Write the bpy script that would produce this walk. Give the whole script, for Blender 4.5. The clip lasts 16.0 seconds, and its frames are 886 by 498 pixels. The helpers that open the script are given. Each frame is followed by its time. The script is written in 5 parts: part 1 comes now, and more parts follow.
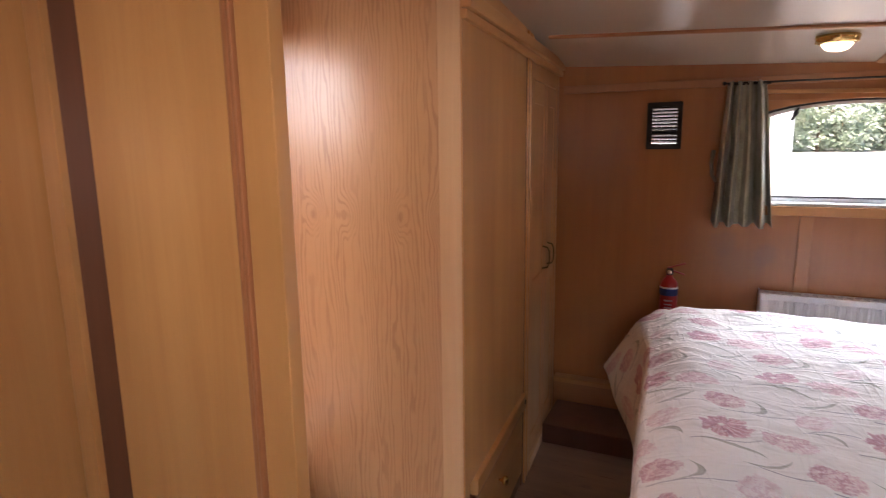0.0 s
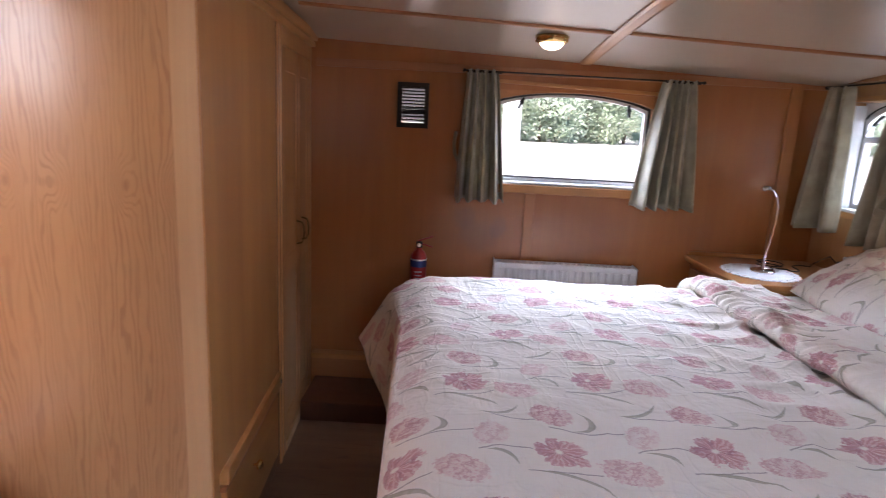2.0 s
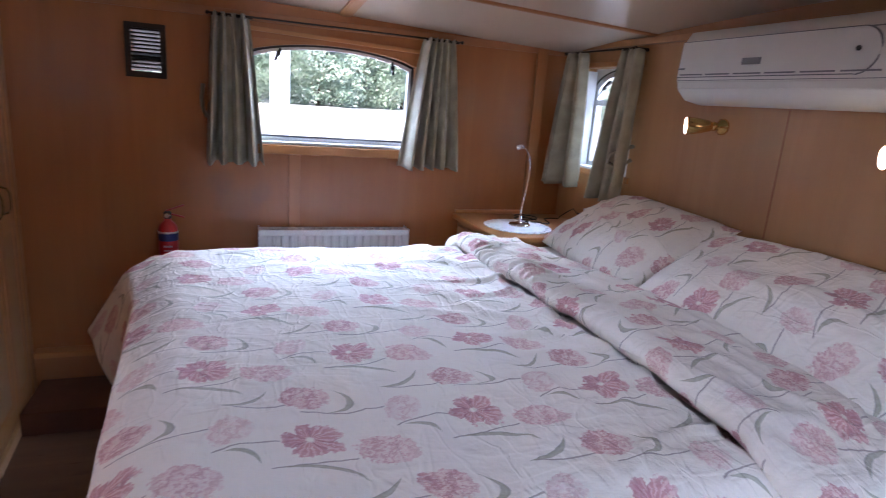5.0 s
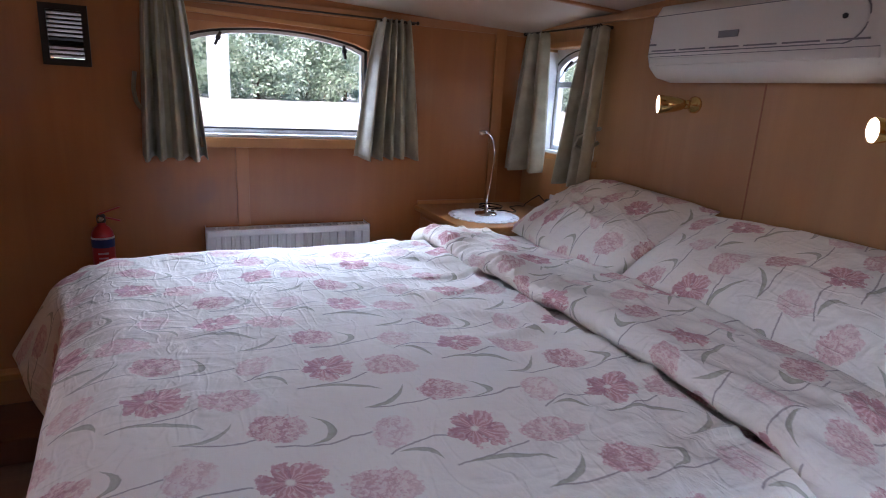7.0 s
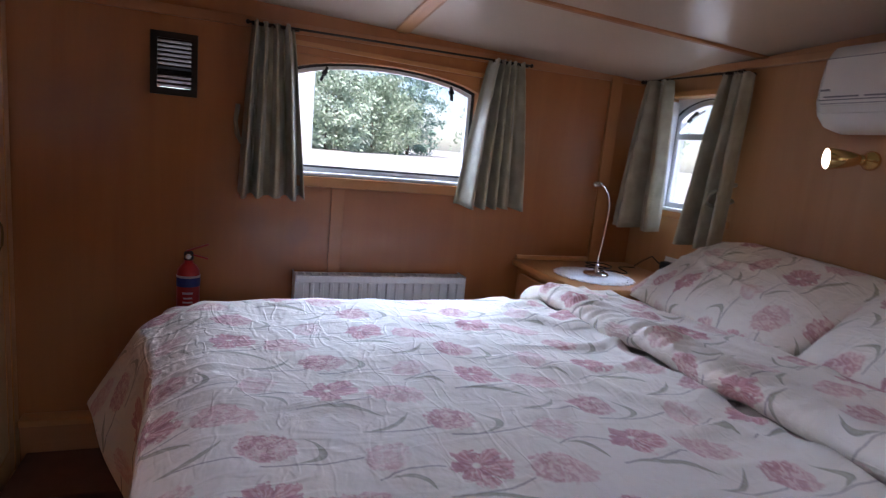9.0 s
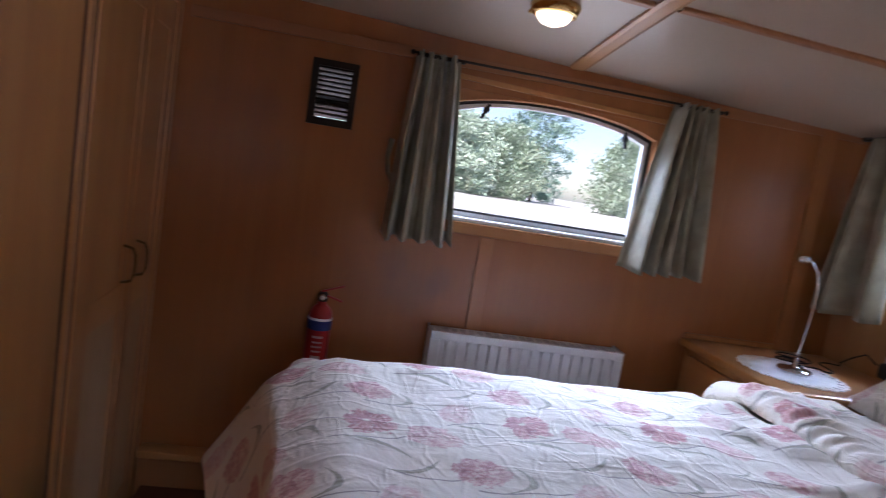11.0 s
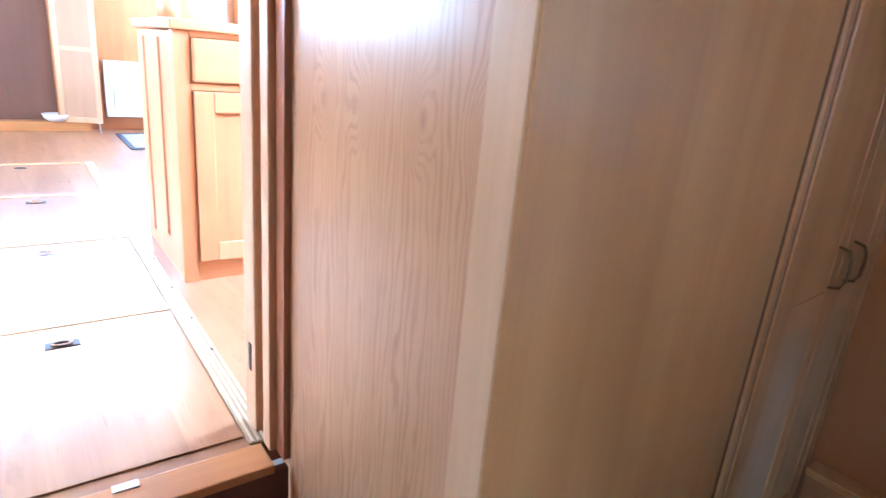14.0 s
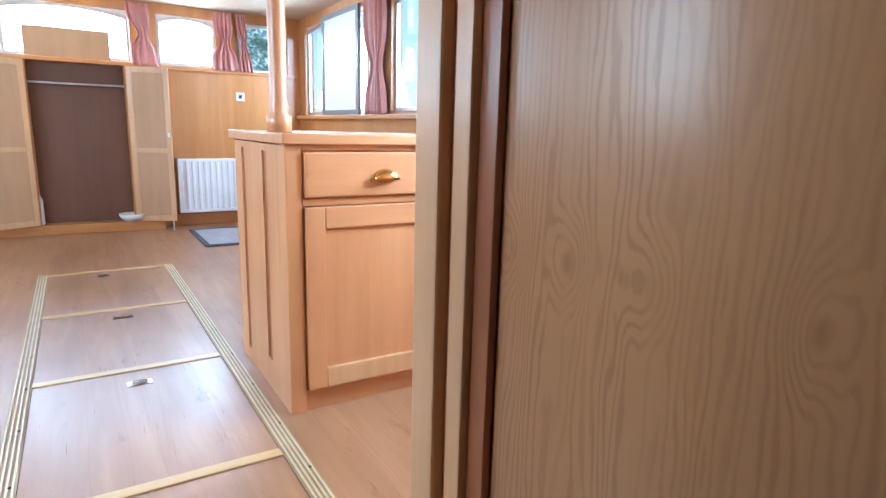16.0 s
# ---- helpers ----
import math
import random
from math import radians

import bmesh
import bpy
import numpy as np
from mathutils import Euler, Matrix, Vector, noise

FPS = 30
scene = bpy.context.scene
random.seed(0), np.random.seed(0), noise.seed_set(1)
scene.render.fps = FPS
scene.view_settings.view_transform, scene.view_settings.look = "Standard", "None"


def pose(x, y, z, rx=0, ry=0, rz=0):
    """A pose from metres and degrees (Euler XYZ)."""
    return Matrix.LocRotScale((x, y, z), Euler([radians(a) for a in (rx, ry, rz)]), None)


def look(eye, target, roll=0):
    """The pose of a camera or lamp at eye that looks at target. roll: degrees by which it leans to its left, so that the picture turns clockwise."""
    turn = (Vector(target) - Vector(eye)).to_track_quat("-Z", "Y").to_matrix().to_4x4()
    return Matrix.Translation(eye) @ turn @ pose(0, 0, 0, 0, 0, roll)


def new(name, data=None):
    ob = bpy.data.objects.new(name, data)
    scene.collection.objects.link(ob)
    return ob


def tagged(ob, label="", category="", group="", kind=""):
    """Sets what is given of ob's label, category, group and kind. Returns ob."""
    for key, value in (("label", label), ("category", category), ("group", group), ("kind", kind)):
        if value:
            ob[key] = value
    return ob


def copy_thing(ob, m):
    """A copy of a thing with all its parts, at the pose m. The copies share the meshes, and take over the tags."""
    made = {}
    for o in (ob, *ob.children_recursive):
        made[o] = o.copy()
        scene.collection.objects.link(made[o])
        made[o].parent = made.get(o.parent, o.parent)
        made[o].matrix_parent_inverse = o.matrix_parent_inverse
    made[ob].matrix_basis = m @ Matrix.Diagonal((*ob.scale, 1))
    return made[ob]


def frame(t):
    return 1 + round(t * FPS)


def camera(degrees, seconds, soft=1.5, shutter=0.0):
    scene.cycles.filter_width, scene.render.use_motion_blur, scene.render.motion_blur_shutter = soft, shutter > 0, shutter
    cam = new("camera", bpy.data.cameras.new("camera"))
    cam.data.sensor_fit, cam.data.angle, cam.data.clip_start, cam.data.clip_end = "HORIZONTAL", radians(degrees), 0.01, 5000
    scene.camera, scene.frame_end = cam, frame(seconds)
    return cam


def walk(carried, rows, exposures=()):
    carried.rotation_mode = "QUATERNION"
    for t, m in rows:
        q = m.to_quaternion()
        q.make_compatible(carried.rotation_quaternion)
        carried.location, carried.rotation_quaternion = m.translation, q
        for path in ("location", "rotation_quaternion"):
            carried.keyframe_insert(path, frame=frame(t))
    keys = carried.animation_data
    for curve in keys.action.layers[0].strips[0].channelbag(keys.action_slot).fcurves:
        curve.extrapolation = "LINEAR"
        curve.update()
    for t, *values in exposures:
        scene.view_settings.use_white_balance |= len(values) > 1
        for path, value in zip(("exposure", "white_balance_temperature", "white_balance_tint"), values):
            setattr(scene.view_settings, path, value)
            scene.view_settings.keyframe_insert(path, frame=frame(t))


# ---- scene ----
cam = camera(74.4, 16.0, 1.0, 0.4)
PATH = [
    (0, (0.65, -1.48, 1.041), (-0.17, 0.309, 0.684), -0.8),
    (0.5, (0.645, -1.487, 1.039), (0.007, 0.365, 0.635), -0.5),
    (1, (0.661, -1.487, 1.036), (0.216, 0.418, 0.62), -0.0),
    (1.5, (0.656, -1.481, 1.025), (0.423, 0.46, 0.607), 2.8),
    (2, (0.665, -1.45, 1.019), (0.635, 0.507, 0.604), 2.9),
    (2.5, (0.673, -1.433, 1.013), (0.809, 0.52, 0.603), 3.7),
    (3, (0.681, -1.421, 1.011), (0.885, 0.518, 0.569), 3.0),
    (3.5, (0.701, -1.394, 1.006), (1.012, 0.522, 0.524), 3.0),
    (4, (0.719, -1.371, 0.999), (1.134, 0.515, 0.479), 4.0),
    (4.5, (0.737, -1.343, 0.991), (1.248, 0.513, 0.448), 4.5),
    (5, (0.77, -1.324, 0.986), (1.447, 0.495, 0.503), 4.4),
    (5.2, (0.78, -1.314, 0.981), (1.512, 0.485, 0.504), 4.4),
    (7.3, (0.749, -1.108, 0.945), (1.582, 0.639, 0.443), 3.1),
    (7.5, (0.727, -1.064, 0.932), (1.54, 0.701, 0.456), 2.9),
    (8, (0.698, -0.993, 0.904), (1.466, 0.783, 0.399), 3.3),
    (8.2, (0.693, -0.973, 0.907), (1.451, 0.813, 0.422), 3.3),
    (10.3, (0.613, -0.572, 0.864), (1.108, 1.358, 0.688), 10.0),
    (10.5, (0.625, -0.538, 0.87), (1.083, 1.399, 0.673), 9.5),
    (11, (0.594, -0.545, 0.881), (0.878, 1.421, 0.647), 9.2),
    (11.5, (0.606, -0.495, 0.874), (0.425, 1.469, 0.543), 5.4),
    (12, (0.642, -0.339, 0.853), (0.197, 1.467, 0.416), 3.2),
    (12.5, (0.623, -0.346, 0.841), (-0.088, 1.385, 0.38), 4.0),
    (13, (0.548, -0.335, 0.873), (-0.516, 1.334, 0.375), 7.6),
    (13.5, (0.510, -0.380, 0.898), (-0.891, 1.063, 0.307), 8.2),
    (14, (0.480, -0.430, 0.904), (-1.043, 0.711, 0.298), 5.1),
    (14.5, (0.469, -0.518, 0.965), (-1.099, 0.593, 0.415), 6.0),
    (15, (0.256, -0.581, 0.957), (-1.305, 0.553, 0.428), 4.0),
    (15.5, (0.152, -0.579, 0.972), (-1.431, 0.543, 0.486), 1.6),
    (16, (0.066, -0.528, 0.994), (-1.593, 0.515, 0.593), 1.5),
]
EXPOSURE = [(0, 1.75, 6900, 26), (1.5, 1.65, 6550, 25), (3.5, 1.6, 5850, 23), (5.0, 1.55, 5650, 22), (7.5, 1.1, 5850, 23), (8.2, 1.05, 5850, 23), (10.5, 0.9, 5800, 23), (11.5, 1.15, 5900, 25),
            (12.0, 1.5, 6050, 26), (12.5, 2.05, 5800, 22), (13.0, 2.75, 4900, 8), (13.5, 2.7, 4550, 6), (14.0, 2.45, 4550, 5), (14.5, 1.95, 4800, 5), (15.0, 1.4, 4950, 3), (15.5, 1.2, 5050, 1), (16.0, 1.0, 5100, 0)]
walk(cam, [(t, look(eye, target, roll)) for t, eye, target, roll in PATH], EXPOSURE)

# ---- world, sun, large lights ----
world = bpy.data.worlds.new("world")
scene.world = world
world.use_nodes = True
wn = world.node_tree
sky = wn.nodes.new("ShaderNodeTexSky")
sky.sky_type, sky.sun_disc = "NISHITA", False
sky.sun_elevation, sky.sun_rotation = radians(57.7), radians(210)
wn.links.new(sky.outputs[0], wn.nodes["Background"].inputs[0])
wn.nodes["Background"].inputs[1].default_value = 0.15

sun = new("sun", bpy.data.lights.new("sun", "SUN"))
sun.data.energy, sun.data.angle, sun.data.color = 5.0, radians(0.5), (1.0, 0.95, 0.86)
sun.matrix_world = look((-3.5, -6.0, 11), (0, 0, 0))


def window_light(name, centre, towards, width, height, watts, colour=(0.93, 0.97, 1.0)):
    """Daylight entering through a window's opening."""
    data = bpy.data.lights.new(name, "AREA")
    data.shape, data.size, data.size_y, data.energy, data.color = "RECTANGLE", width, height, watts, colour
    lamp = new(name, data)
    lamp.matrix_world = look(centre, towards)
    return lamp


DAY = (0.80, 0.90, 1.0)
SHADE = (0.66, 0.82, 1.0)
window_light("daylight_bedroom_side", (1.22, 3.7, 2.55), (1.15, 1.5, 0.95), 3.0, 1.7, 330, SHADE)
window_light("daylight_bedroom_aft", (4.1, 1.75, 2.45), (2.5, 1.2, 0.95), 1.6, 1.6, 150, SHADE)
window_light("daylight_bedroom_near", (1.5, -4.4, 2.35), (1.45, -2.3, 0.95), 6.4, 1.7, 620, SHADE)
# Extra low lamp, added to brighten the cabin door and wardrobe end panel.
window_light("fill_bedroom_near_low", (2.85, -4.4, 0.90), (1.225, -2.35, 0.976), 1.0, 0.9, 75, DAY)
window_light("daylight_saloon_end", (-6.28, -0.2, 1.75), (-2.0, -0.3, 0.7), 2.2, 0.45, 60, DAY)
window_light("daylight_saloon_side", (-5.2, 1.66, 1.5), (-4.4, -0.5, 0.6), 1.4, 0.7, 36, DAY)
window_light("daylight_saloon_near", (-4.6, -2.40, 1.5), (-3.4, 0.5, 0.7), 2.6, 0.75, 15, DAY)
window_light("daylight_saloon_near_aft", (-1.75, -2.40, 1.45), (-1.3, 0.3, 0.8), 1.3, 0.75, 16, DAY)
# Added lamp behind an unseen window, brightens the kitchen unit's front.
window_light("galley_fill", (-1.28, 1.66, 1.52), (-1.5, 0.3, 0.5), 0.6, 0.6, 38, DAY)


# ---- materials ----
class Sig:
    """A shader socket that can be used in arithmetic."""

    def __init__(self, tree, sock):
        self.tree, self.sock = tree, sock

    def op(self, kind, *others):
        n = self.tree.nodes.new("ShaderNodeMath")
        n.operation = kind
        for i, v in enumerate((self, *others)):
            if isinstance(v, Sig):
                self.tree.links.new(v.sock, n.inputs[i])
            else:
                n.inputs[i].default_value = v
        return Sig(self.tree, n.outputs[0])

    def __add__(self, o): return self.op("ADD", o)
    def __sub__(self, o): return self.op("SUBTRACT", o)
    def __mul__(self, o): return self.op("MULTIPLY", o)
    def __truediv__(self, o): return self.op("DIVIDE", o)

    def step(self, lo, hi):
        """Smooth 0 to 1 between lo and hi (either may be the larger)."""
        n = self.tree.nodes.new("ShaderNodeMapRange")
        n.interpolation_type = "SMOOTHSTEP"
        self.tree.links.new(self.sock, n.inputs["Value"])
        a, b, c, d = (lo, hi, 0.0, 1.0) if lo < hi else (hi, lo, 1.0, 0.0)
        for key, v in zip(("From Min", "From Max", "To Min", "To Max"), (a, b, c, d)):
            n.inputs[key].default_value = v
        return Sig(self.tree, n.outputs["Result"])


class Mat:
    def __init__(self, name, rough=0.5, metal=0.0, coat=0.0, spec=0.5):
        self.m = bpy.data.materials.new(name)
        self.m.use_nodes = True
        self.t = self.m.node_tree
        self.b = self.t.nodes["Principled BSDF"]
        self.b.inputs["Roughness"].default_value = rough
        self.b.inputs["Metallic"].default_value = metal
        self.b.inputs["Coat Weight"].default_value = coat
        self.b.inputs["Coat Roughness"].default_value = 0.18
        self.b.inputs["Specular IOR Level"].default_value = spec

    def coords(self, which="Object", scale=(1, 1, 1), turn=(0, 0, 0)):
        c, mp = self.t.nodes.new("ShaderNodeTexCoord"), self.t.nodes.new("ShaderNodeMapping")
        mp.inputs["Scale"].default_value = scale
        mp.inputs["Rotation"].default_value = turn
        self.t.links.new(c.outputs[which], mp.inputs["Vector"])
        return mp.outputs[0]

    def split(self, vec):
        n = self.t.nodes.new("ShaderNodeSeparateXYZ")
        self.t.links.new(vec, n.inputs[0])
        return [Sig(self.t, o) for o in n.outputs]

    def noise(self, vec, scale, detail=3, rough=0.55, warp=0.0):
        n = self.t.nodes.new("ShaderNodeTexNoise")
        n.inputs["Scale"].default_value, n.inputs["Detail"].default_value = scale, detail
        n.inputs["Roughness"].default_value, n.inputs["Distortion"].default_value = rough, warp
        self.t.links.new(vec, n.inputs["Vector"])
        return Sig(self.t, n.outputs["Fac"])

    def mix(self, fac, a, b, mode="MIX"):
        n = self.t.nodes.new("ShaderNodeMix")
        n.data_type, n.blend_type = "RGBA", mode
        for key, v in ((0, fac), (6, a), (7, b)):
            if isinstance(v, Sig):
                self.t.links.new(v.sock, n.inputs[key])
            elif isinstance(v, (tuple, list)):
                n.inputs[key].default_value = (*v, 1)
            elif isinstance(v, (int, float)):
                n.inputs[key].default_value = v
            else:
                self.t.links.new(v, n.inputs[key])
        return n.outputs[2]

    def colour(self, c):
        if isinstance(c, tuple):
            self.b.inputs["Base Color"].default_value = (*c, 1)
        else:
            self.t.links.new(c, self.b.inputs["Base Color"])
        return self

    def rough(self, sig):
        self.t.links.new(sig.sock, self.b.inputs["Roughness"])
        return self

    def bump(self, sig, strength=0.2, depth=0.002):
        n = self.t.nodes.new("ShaderNodeBump")
        n.inputs["Strength"].default_value, n.inputs["Distance"].default_value = strength, depth
        self.t.links.new(sig.sock, n.inputs["Height"])
        self.t.links.new(n.outputs[0], self.b.inputs["Normal"])
        return self


def wood(name, dark, light, rough=0.32, along="z", coat=0.25, scale=1.0, tone=0.35, stripe=0.0):
    """Varnished veneer: long soft bands, fine pores along the grain, uneven sheen."""
    w = Mat(name, rough, coat=coat)
    long = {"x": (1.0, 14, 14), "y": (14, 1.0, 14), "z": (14, 14, 1.0)}[along]
    fine = {"x": (3, 150, 150), "y": (150, 3, 150), "z": (150, 150, 3)}[along]
    wide = {"x": (0.25, 5, 5), "y": (5, 0.25, 5), "z": (5, 5, 0.25)}[along]
    a = w.noise(w.coords(scale=[v * scale for v in long]), 0.9, 4, 0.6, 0.6)
    b = w.noise(w.coords(scale=fine), 1.0, 2, 0.6)
    big = w.noise(w.coords(), 1.7, 2, 0.5)
    band = w.noise(w.coords(scale=wide), 1.0, 1, 0.5)
    f = a.step(0.25, 0.75) * 0.7 + b * 0.3
    col = w.mix(f, dark, light)
    col = w.mix(big.step(0.3, 0.8) * tone, col, tuple(v * 0.72 for v in dark))
    if stripe:
        col = w.mix(band.step(0.48, 0.6) * stripe, col, tuple(v * 0.8 for v in dark))
    w.colour(col)
    w.rough(big * 0.16 + (rough - 0.08) + b * 0.06)
    w.bump(b + a * 0.4, 0.12, 0.0012)
    return w.m


def plain(name, colour, rough=0.5, metal=0.0, coat=0.0, var=0.12, scale=9.0, bump=0.0, bscale=120.0):
    p = Mat(name, rough, metal, coat)
    n = p.noise(p.coords(), scale, 4, 0.6)
    p.colour(p.mix(n.step(0.3, 0.75), tuple(v * (1 - var) for v in colour), tuple(min(1, v * (1 + var * 0.5)) for v in colour)))
    p.rough(n * 0.15 + (rough - 0.07))
    if bump:
        p.bump(p.noise(p.coords(), bscale, 3, 0.6), bump, 0.002)
    return p.m


HONEY_D, HONEY_L = (0.45, 0.185, 0.052), (0.58, 0.275, 0.088)
oak = wood("honey_oak_veneer", HONEY_D, HONEY_L, 0.34, stripe=0.3)
oak_x = wood("honey_oak_along", HONEY_D, HONEY_L, 0.34, along="x")
oak_y = wood("honey_oak_across", HONEY_D, HONEY_L, 0.34, along="y")
oak_pale = wood("pale_oak", (0.55, 0.31, 0.14), (0.68, 0.42, 0.21), 0.4)
oak_dull = wood("worn_oak", (0.44, 0.25, 0.12), (0.52, 0.31, 0.16), 0.55, coat=0.05)
cherry = wood("cherry_wall_panel", (0.37, 0.128, 0.032), (0.44, 0.168, 0.046), 0.36, tone=0.45)
def scuffed_panel():
    """The cabin-side panelling: cherry veneer with grey rubbed patches beside the window."""
    w = Mat("scuffed_cherry_panel", 0.36, coat=0.25)
    x, y, z = w.split(w.coords())
    a = w.noise(w.coords(scale=(14, 14, 1.0)), 0.9, 4, 0.6, 0.6)
    b = w.noise(w.coords(scale=(150, 150, 3)), 1.0, 2, 0.6)
    big = w.noise(w.coords(), 1.7, 2, 0.5)
    rub = w.noise(w.coords(scale=(7, 7, 4)), 1.0, 4, 0.6)
    col = w.mix(a.step(0.25, 0.75) * 0.7 + b * 0.3, (0.37, 0.128, 0.032), (0.44, 0.168, 0.046))
    col = w.mix(big.step(0.3, 0.8) * 0.45, col, (0.27, 0.092, 0.023))
    col = w.mix(rub.step(0.55, 0.75) * 0.18, col, (0.24, 0.12, 0.07))
    for cx, cz, size in ((0.80, 0.47, 0.13), (0.72, 0.57, 0.08), (0.90, 0.52, 0.08)):
        d = ((x - cx) * (x - cx) + (z - cz) * (z - cz)).op("SQRT") + (rub - 0.5) * 0.16
        col = w.mix(d.step(size, size * 0.3) * 0.35, col, (0.22, 0.115, 0.065))
    w.colour(col)
    w.rough(big * 0.16 + rub * 0.14 + 0.24)
    w.bump(b + a * 0.4, 0.12, 0.0012)
    return w.m


cherry_scuffed = scuffed_panel()
cherry_trim = wood("cherry_trim", (0.42, 0.165, 0.05), (0.49, 0.205, 0.065), 0.4)
cherry_trim_x = wood("cherry_trim_along", (0.38, 0.15, 0.053), (0.46, 0.2, 0.075), 0.4, along="x")
headboard_wood = wood("bulkhead_oak", (0.45, 0.22, 0.085), (0.54, 0.29, 0.125), 0.36, stripe=0.35)
dark_wood = wood("dark_stained_wood", (0.10, 0.032, 0.014), (0.15, 0.05, 0.022), 0.4)
bead_wood = wood("red_brown_bead", (0.30, 0.10, 0.035), (0.36, 0.13, 0.045), 0.35)
groove_wood = wood("dark_groove", (0.11, 0.038, 0.015), (0.15, 0.05, 0.02), 0.6, coat=0.0)
hatch_strip_wood = wood("yellow_wood_strip", (0.48, 0.30, 0.12), (0.60, 0.40, 0.18), 0.45, along="y")
# Shade of the open locker's recess is put into this dark brown.
locker_inside_shade = wood("locker_inside_shade", (0.12, 0.048, 0.022), (0.16, 0.066, 0.03), 0.5)


def figured_oak():
    """Book-matched crown-cut oak: long loops round two rows of knots."""
    w = Mat("figured_oak_veneer", 0.3, coat=0.3)
    x, y, z = w.split(w.coords())
    wob = w.noise(w.coords(scale=(9, 9, 2.6)), 1.0, 4, 0.6)
    slow = w.noise(w.coords(scale=(3, 3, 0.8)), 1.0, 2, 0.5)
    fine = w.noise(w.coords(scale=(120, 120, 5)), 1.0, 3, 0.7)
    u = (x + 0.256).op("ABSOLUTE")
    zz = z - 0.83
    jag = w.noise(w.coords(scale=(60, 60, 9)), 1.0, 3, 0.65)
    swell = w.noise(w.coords(scale=(9, 9, 1.3)), 1.0, 3, 0.55)
    phase = u * 420.0 + swell * 60.0 + slow * 14.0 + jag * 5.0 + wob * 8.0
    eye = None
    for place in (0.09, 0.215, 0.33):
        d = ((u - place) * (u - place) * 2.6 + zz * zz * 0.8 + (wob - 0.5) * 0.0022 + 0.0001).op("SQRT")
        phase = phase + d.step(0.085, 0.0) * 26.0
        core = d.step(0.024, 0.004)
        eye = core if eye is None else eye.op("MAXIMUM", core)
    line = phase.op("SINE").step(-0.1, 0.95)
    broken = w.noise(w.coords(scale=(14, 14, 1.6)), 1.0, 3, 0.6).step(0.3, 0.62)
    col = w.mix(fine * 0.35 + wob * 0.65, (0.44, 0.215, 0.085), (0.56, 0.31, 0.14))
    col = w.mix(line * (broken * 0.42 + 0.12) * (fine * 0.9 + 0.4), col, (0.29, 0.12, 0.045))
    col = w.mix(eye * 0.5, col, (0.30, 0.13, 0.05))
    w.colour(col)
    w.rough(line * 0.10 + wob * 0.08 + 0.25)
    w.bump(line * -0.5 + fine * 0.4, 0.12, 0.001)
    return w.m


galley_oak = wood("galley_oak", (0.51, 0.23, 0.09), (0.63, 0.325, 0.145), 0.38)
galley_oak_y = wood("galley_oak_across", (0.51, 0.23, 0.09), (0.63, 0.325, 0.145), 0.38, along="y")
figured = figured_oak()
cm = Mat("satin_cream_board", 0.3, coat=0.1)
cm.colour(cm.mix(cm.noise(cm.coords(), 0.9, 2), (0.46, 0.35, 0.25), (0.49, 0.375, 0.27)))
cm.bump(cm.noise(cm.coords(), 3.0, 2), 0.04, 0.01)
ceiling_mat = cm.m
white_metal = plain("white_enamel", (0.80, 0.80, 0.82), 0.35, var=0.04)
white_plastic = plain("white_plastic", (0.70, 0.68, 0.63), 0.3, coat=0.2, var=0.03)
grey_plastic = plain("grey_plastic", (0.20, 0.20, 0.21), 0.45)
pale_frame = plain("white_window_frame", (0.78, 0.78, 0.78), 0.4)
alloy = plain("brushed_alloy", (0.66, 0.67, 0.68), 0.35, 0.9)
black_rubber = plain("black_rubber", (0.02, 0.02, 0.022), 0.6)
brass = plain("polished_brass", (0.78, 0.53, 0.20), 0.18, 1.0)
aged_brass = plain("aged_brass", (0.18, 0.11, 0.055), 0.35, 0.8)
old_brass = plain("dark_bronze", (0.035, 0.024, 0.016), 0.42, 0.5)
chrome = plain("chrome", (0.80, 0.80, 0.82), 0.08, 1.0, var=0.02)
steel_strip = plain("ribbed_cream_strip", (0.62, 0.50, 0.32), 0.4, 0.15)
strip_gap = plain("dark_strip_gap", (0.38, 0.27, 0.15), 0.6)
red_paint = plain("red_enamel", (0.42, 0.018, 0.016), 0.3, coat=0.3)
blue_band = plain("blue_label", (0.015, 0.03, 0.16), 0.45)
white_label = plain("white_label", (0.72, 0.70, 0.70), 0.5)
lace = plain("white_crochet", (0.80, 0.80, 0.82), 0.9, bump=0.8, bscale=260)
rug_mat = plain("grey_mat", (0.34, 0.33, 0.37), 0.95, bump=0.6, bscale=300)
rug_edge_mat = plain("dark_mat_edge", (0.07, 0.07, 0.09), 0.9)
base_fabric = plain("dark_divan_fabric", (0.12, 0.07, 0.05), 0.9)
bark = plain("bark", (0.14, 0.10, 0.07), 0.9, bump=0.8, bscale=30)
ground_mat = plain("pale_gravel_bank", (0.58, 0.55, 0.49), 0.9, var=0.25, scale=0.6, bump=0.5, bscale=8)
steel_hull = plain("painted_hull", (0.75, 0.75, 0.72), 0.4)


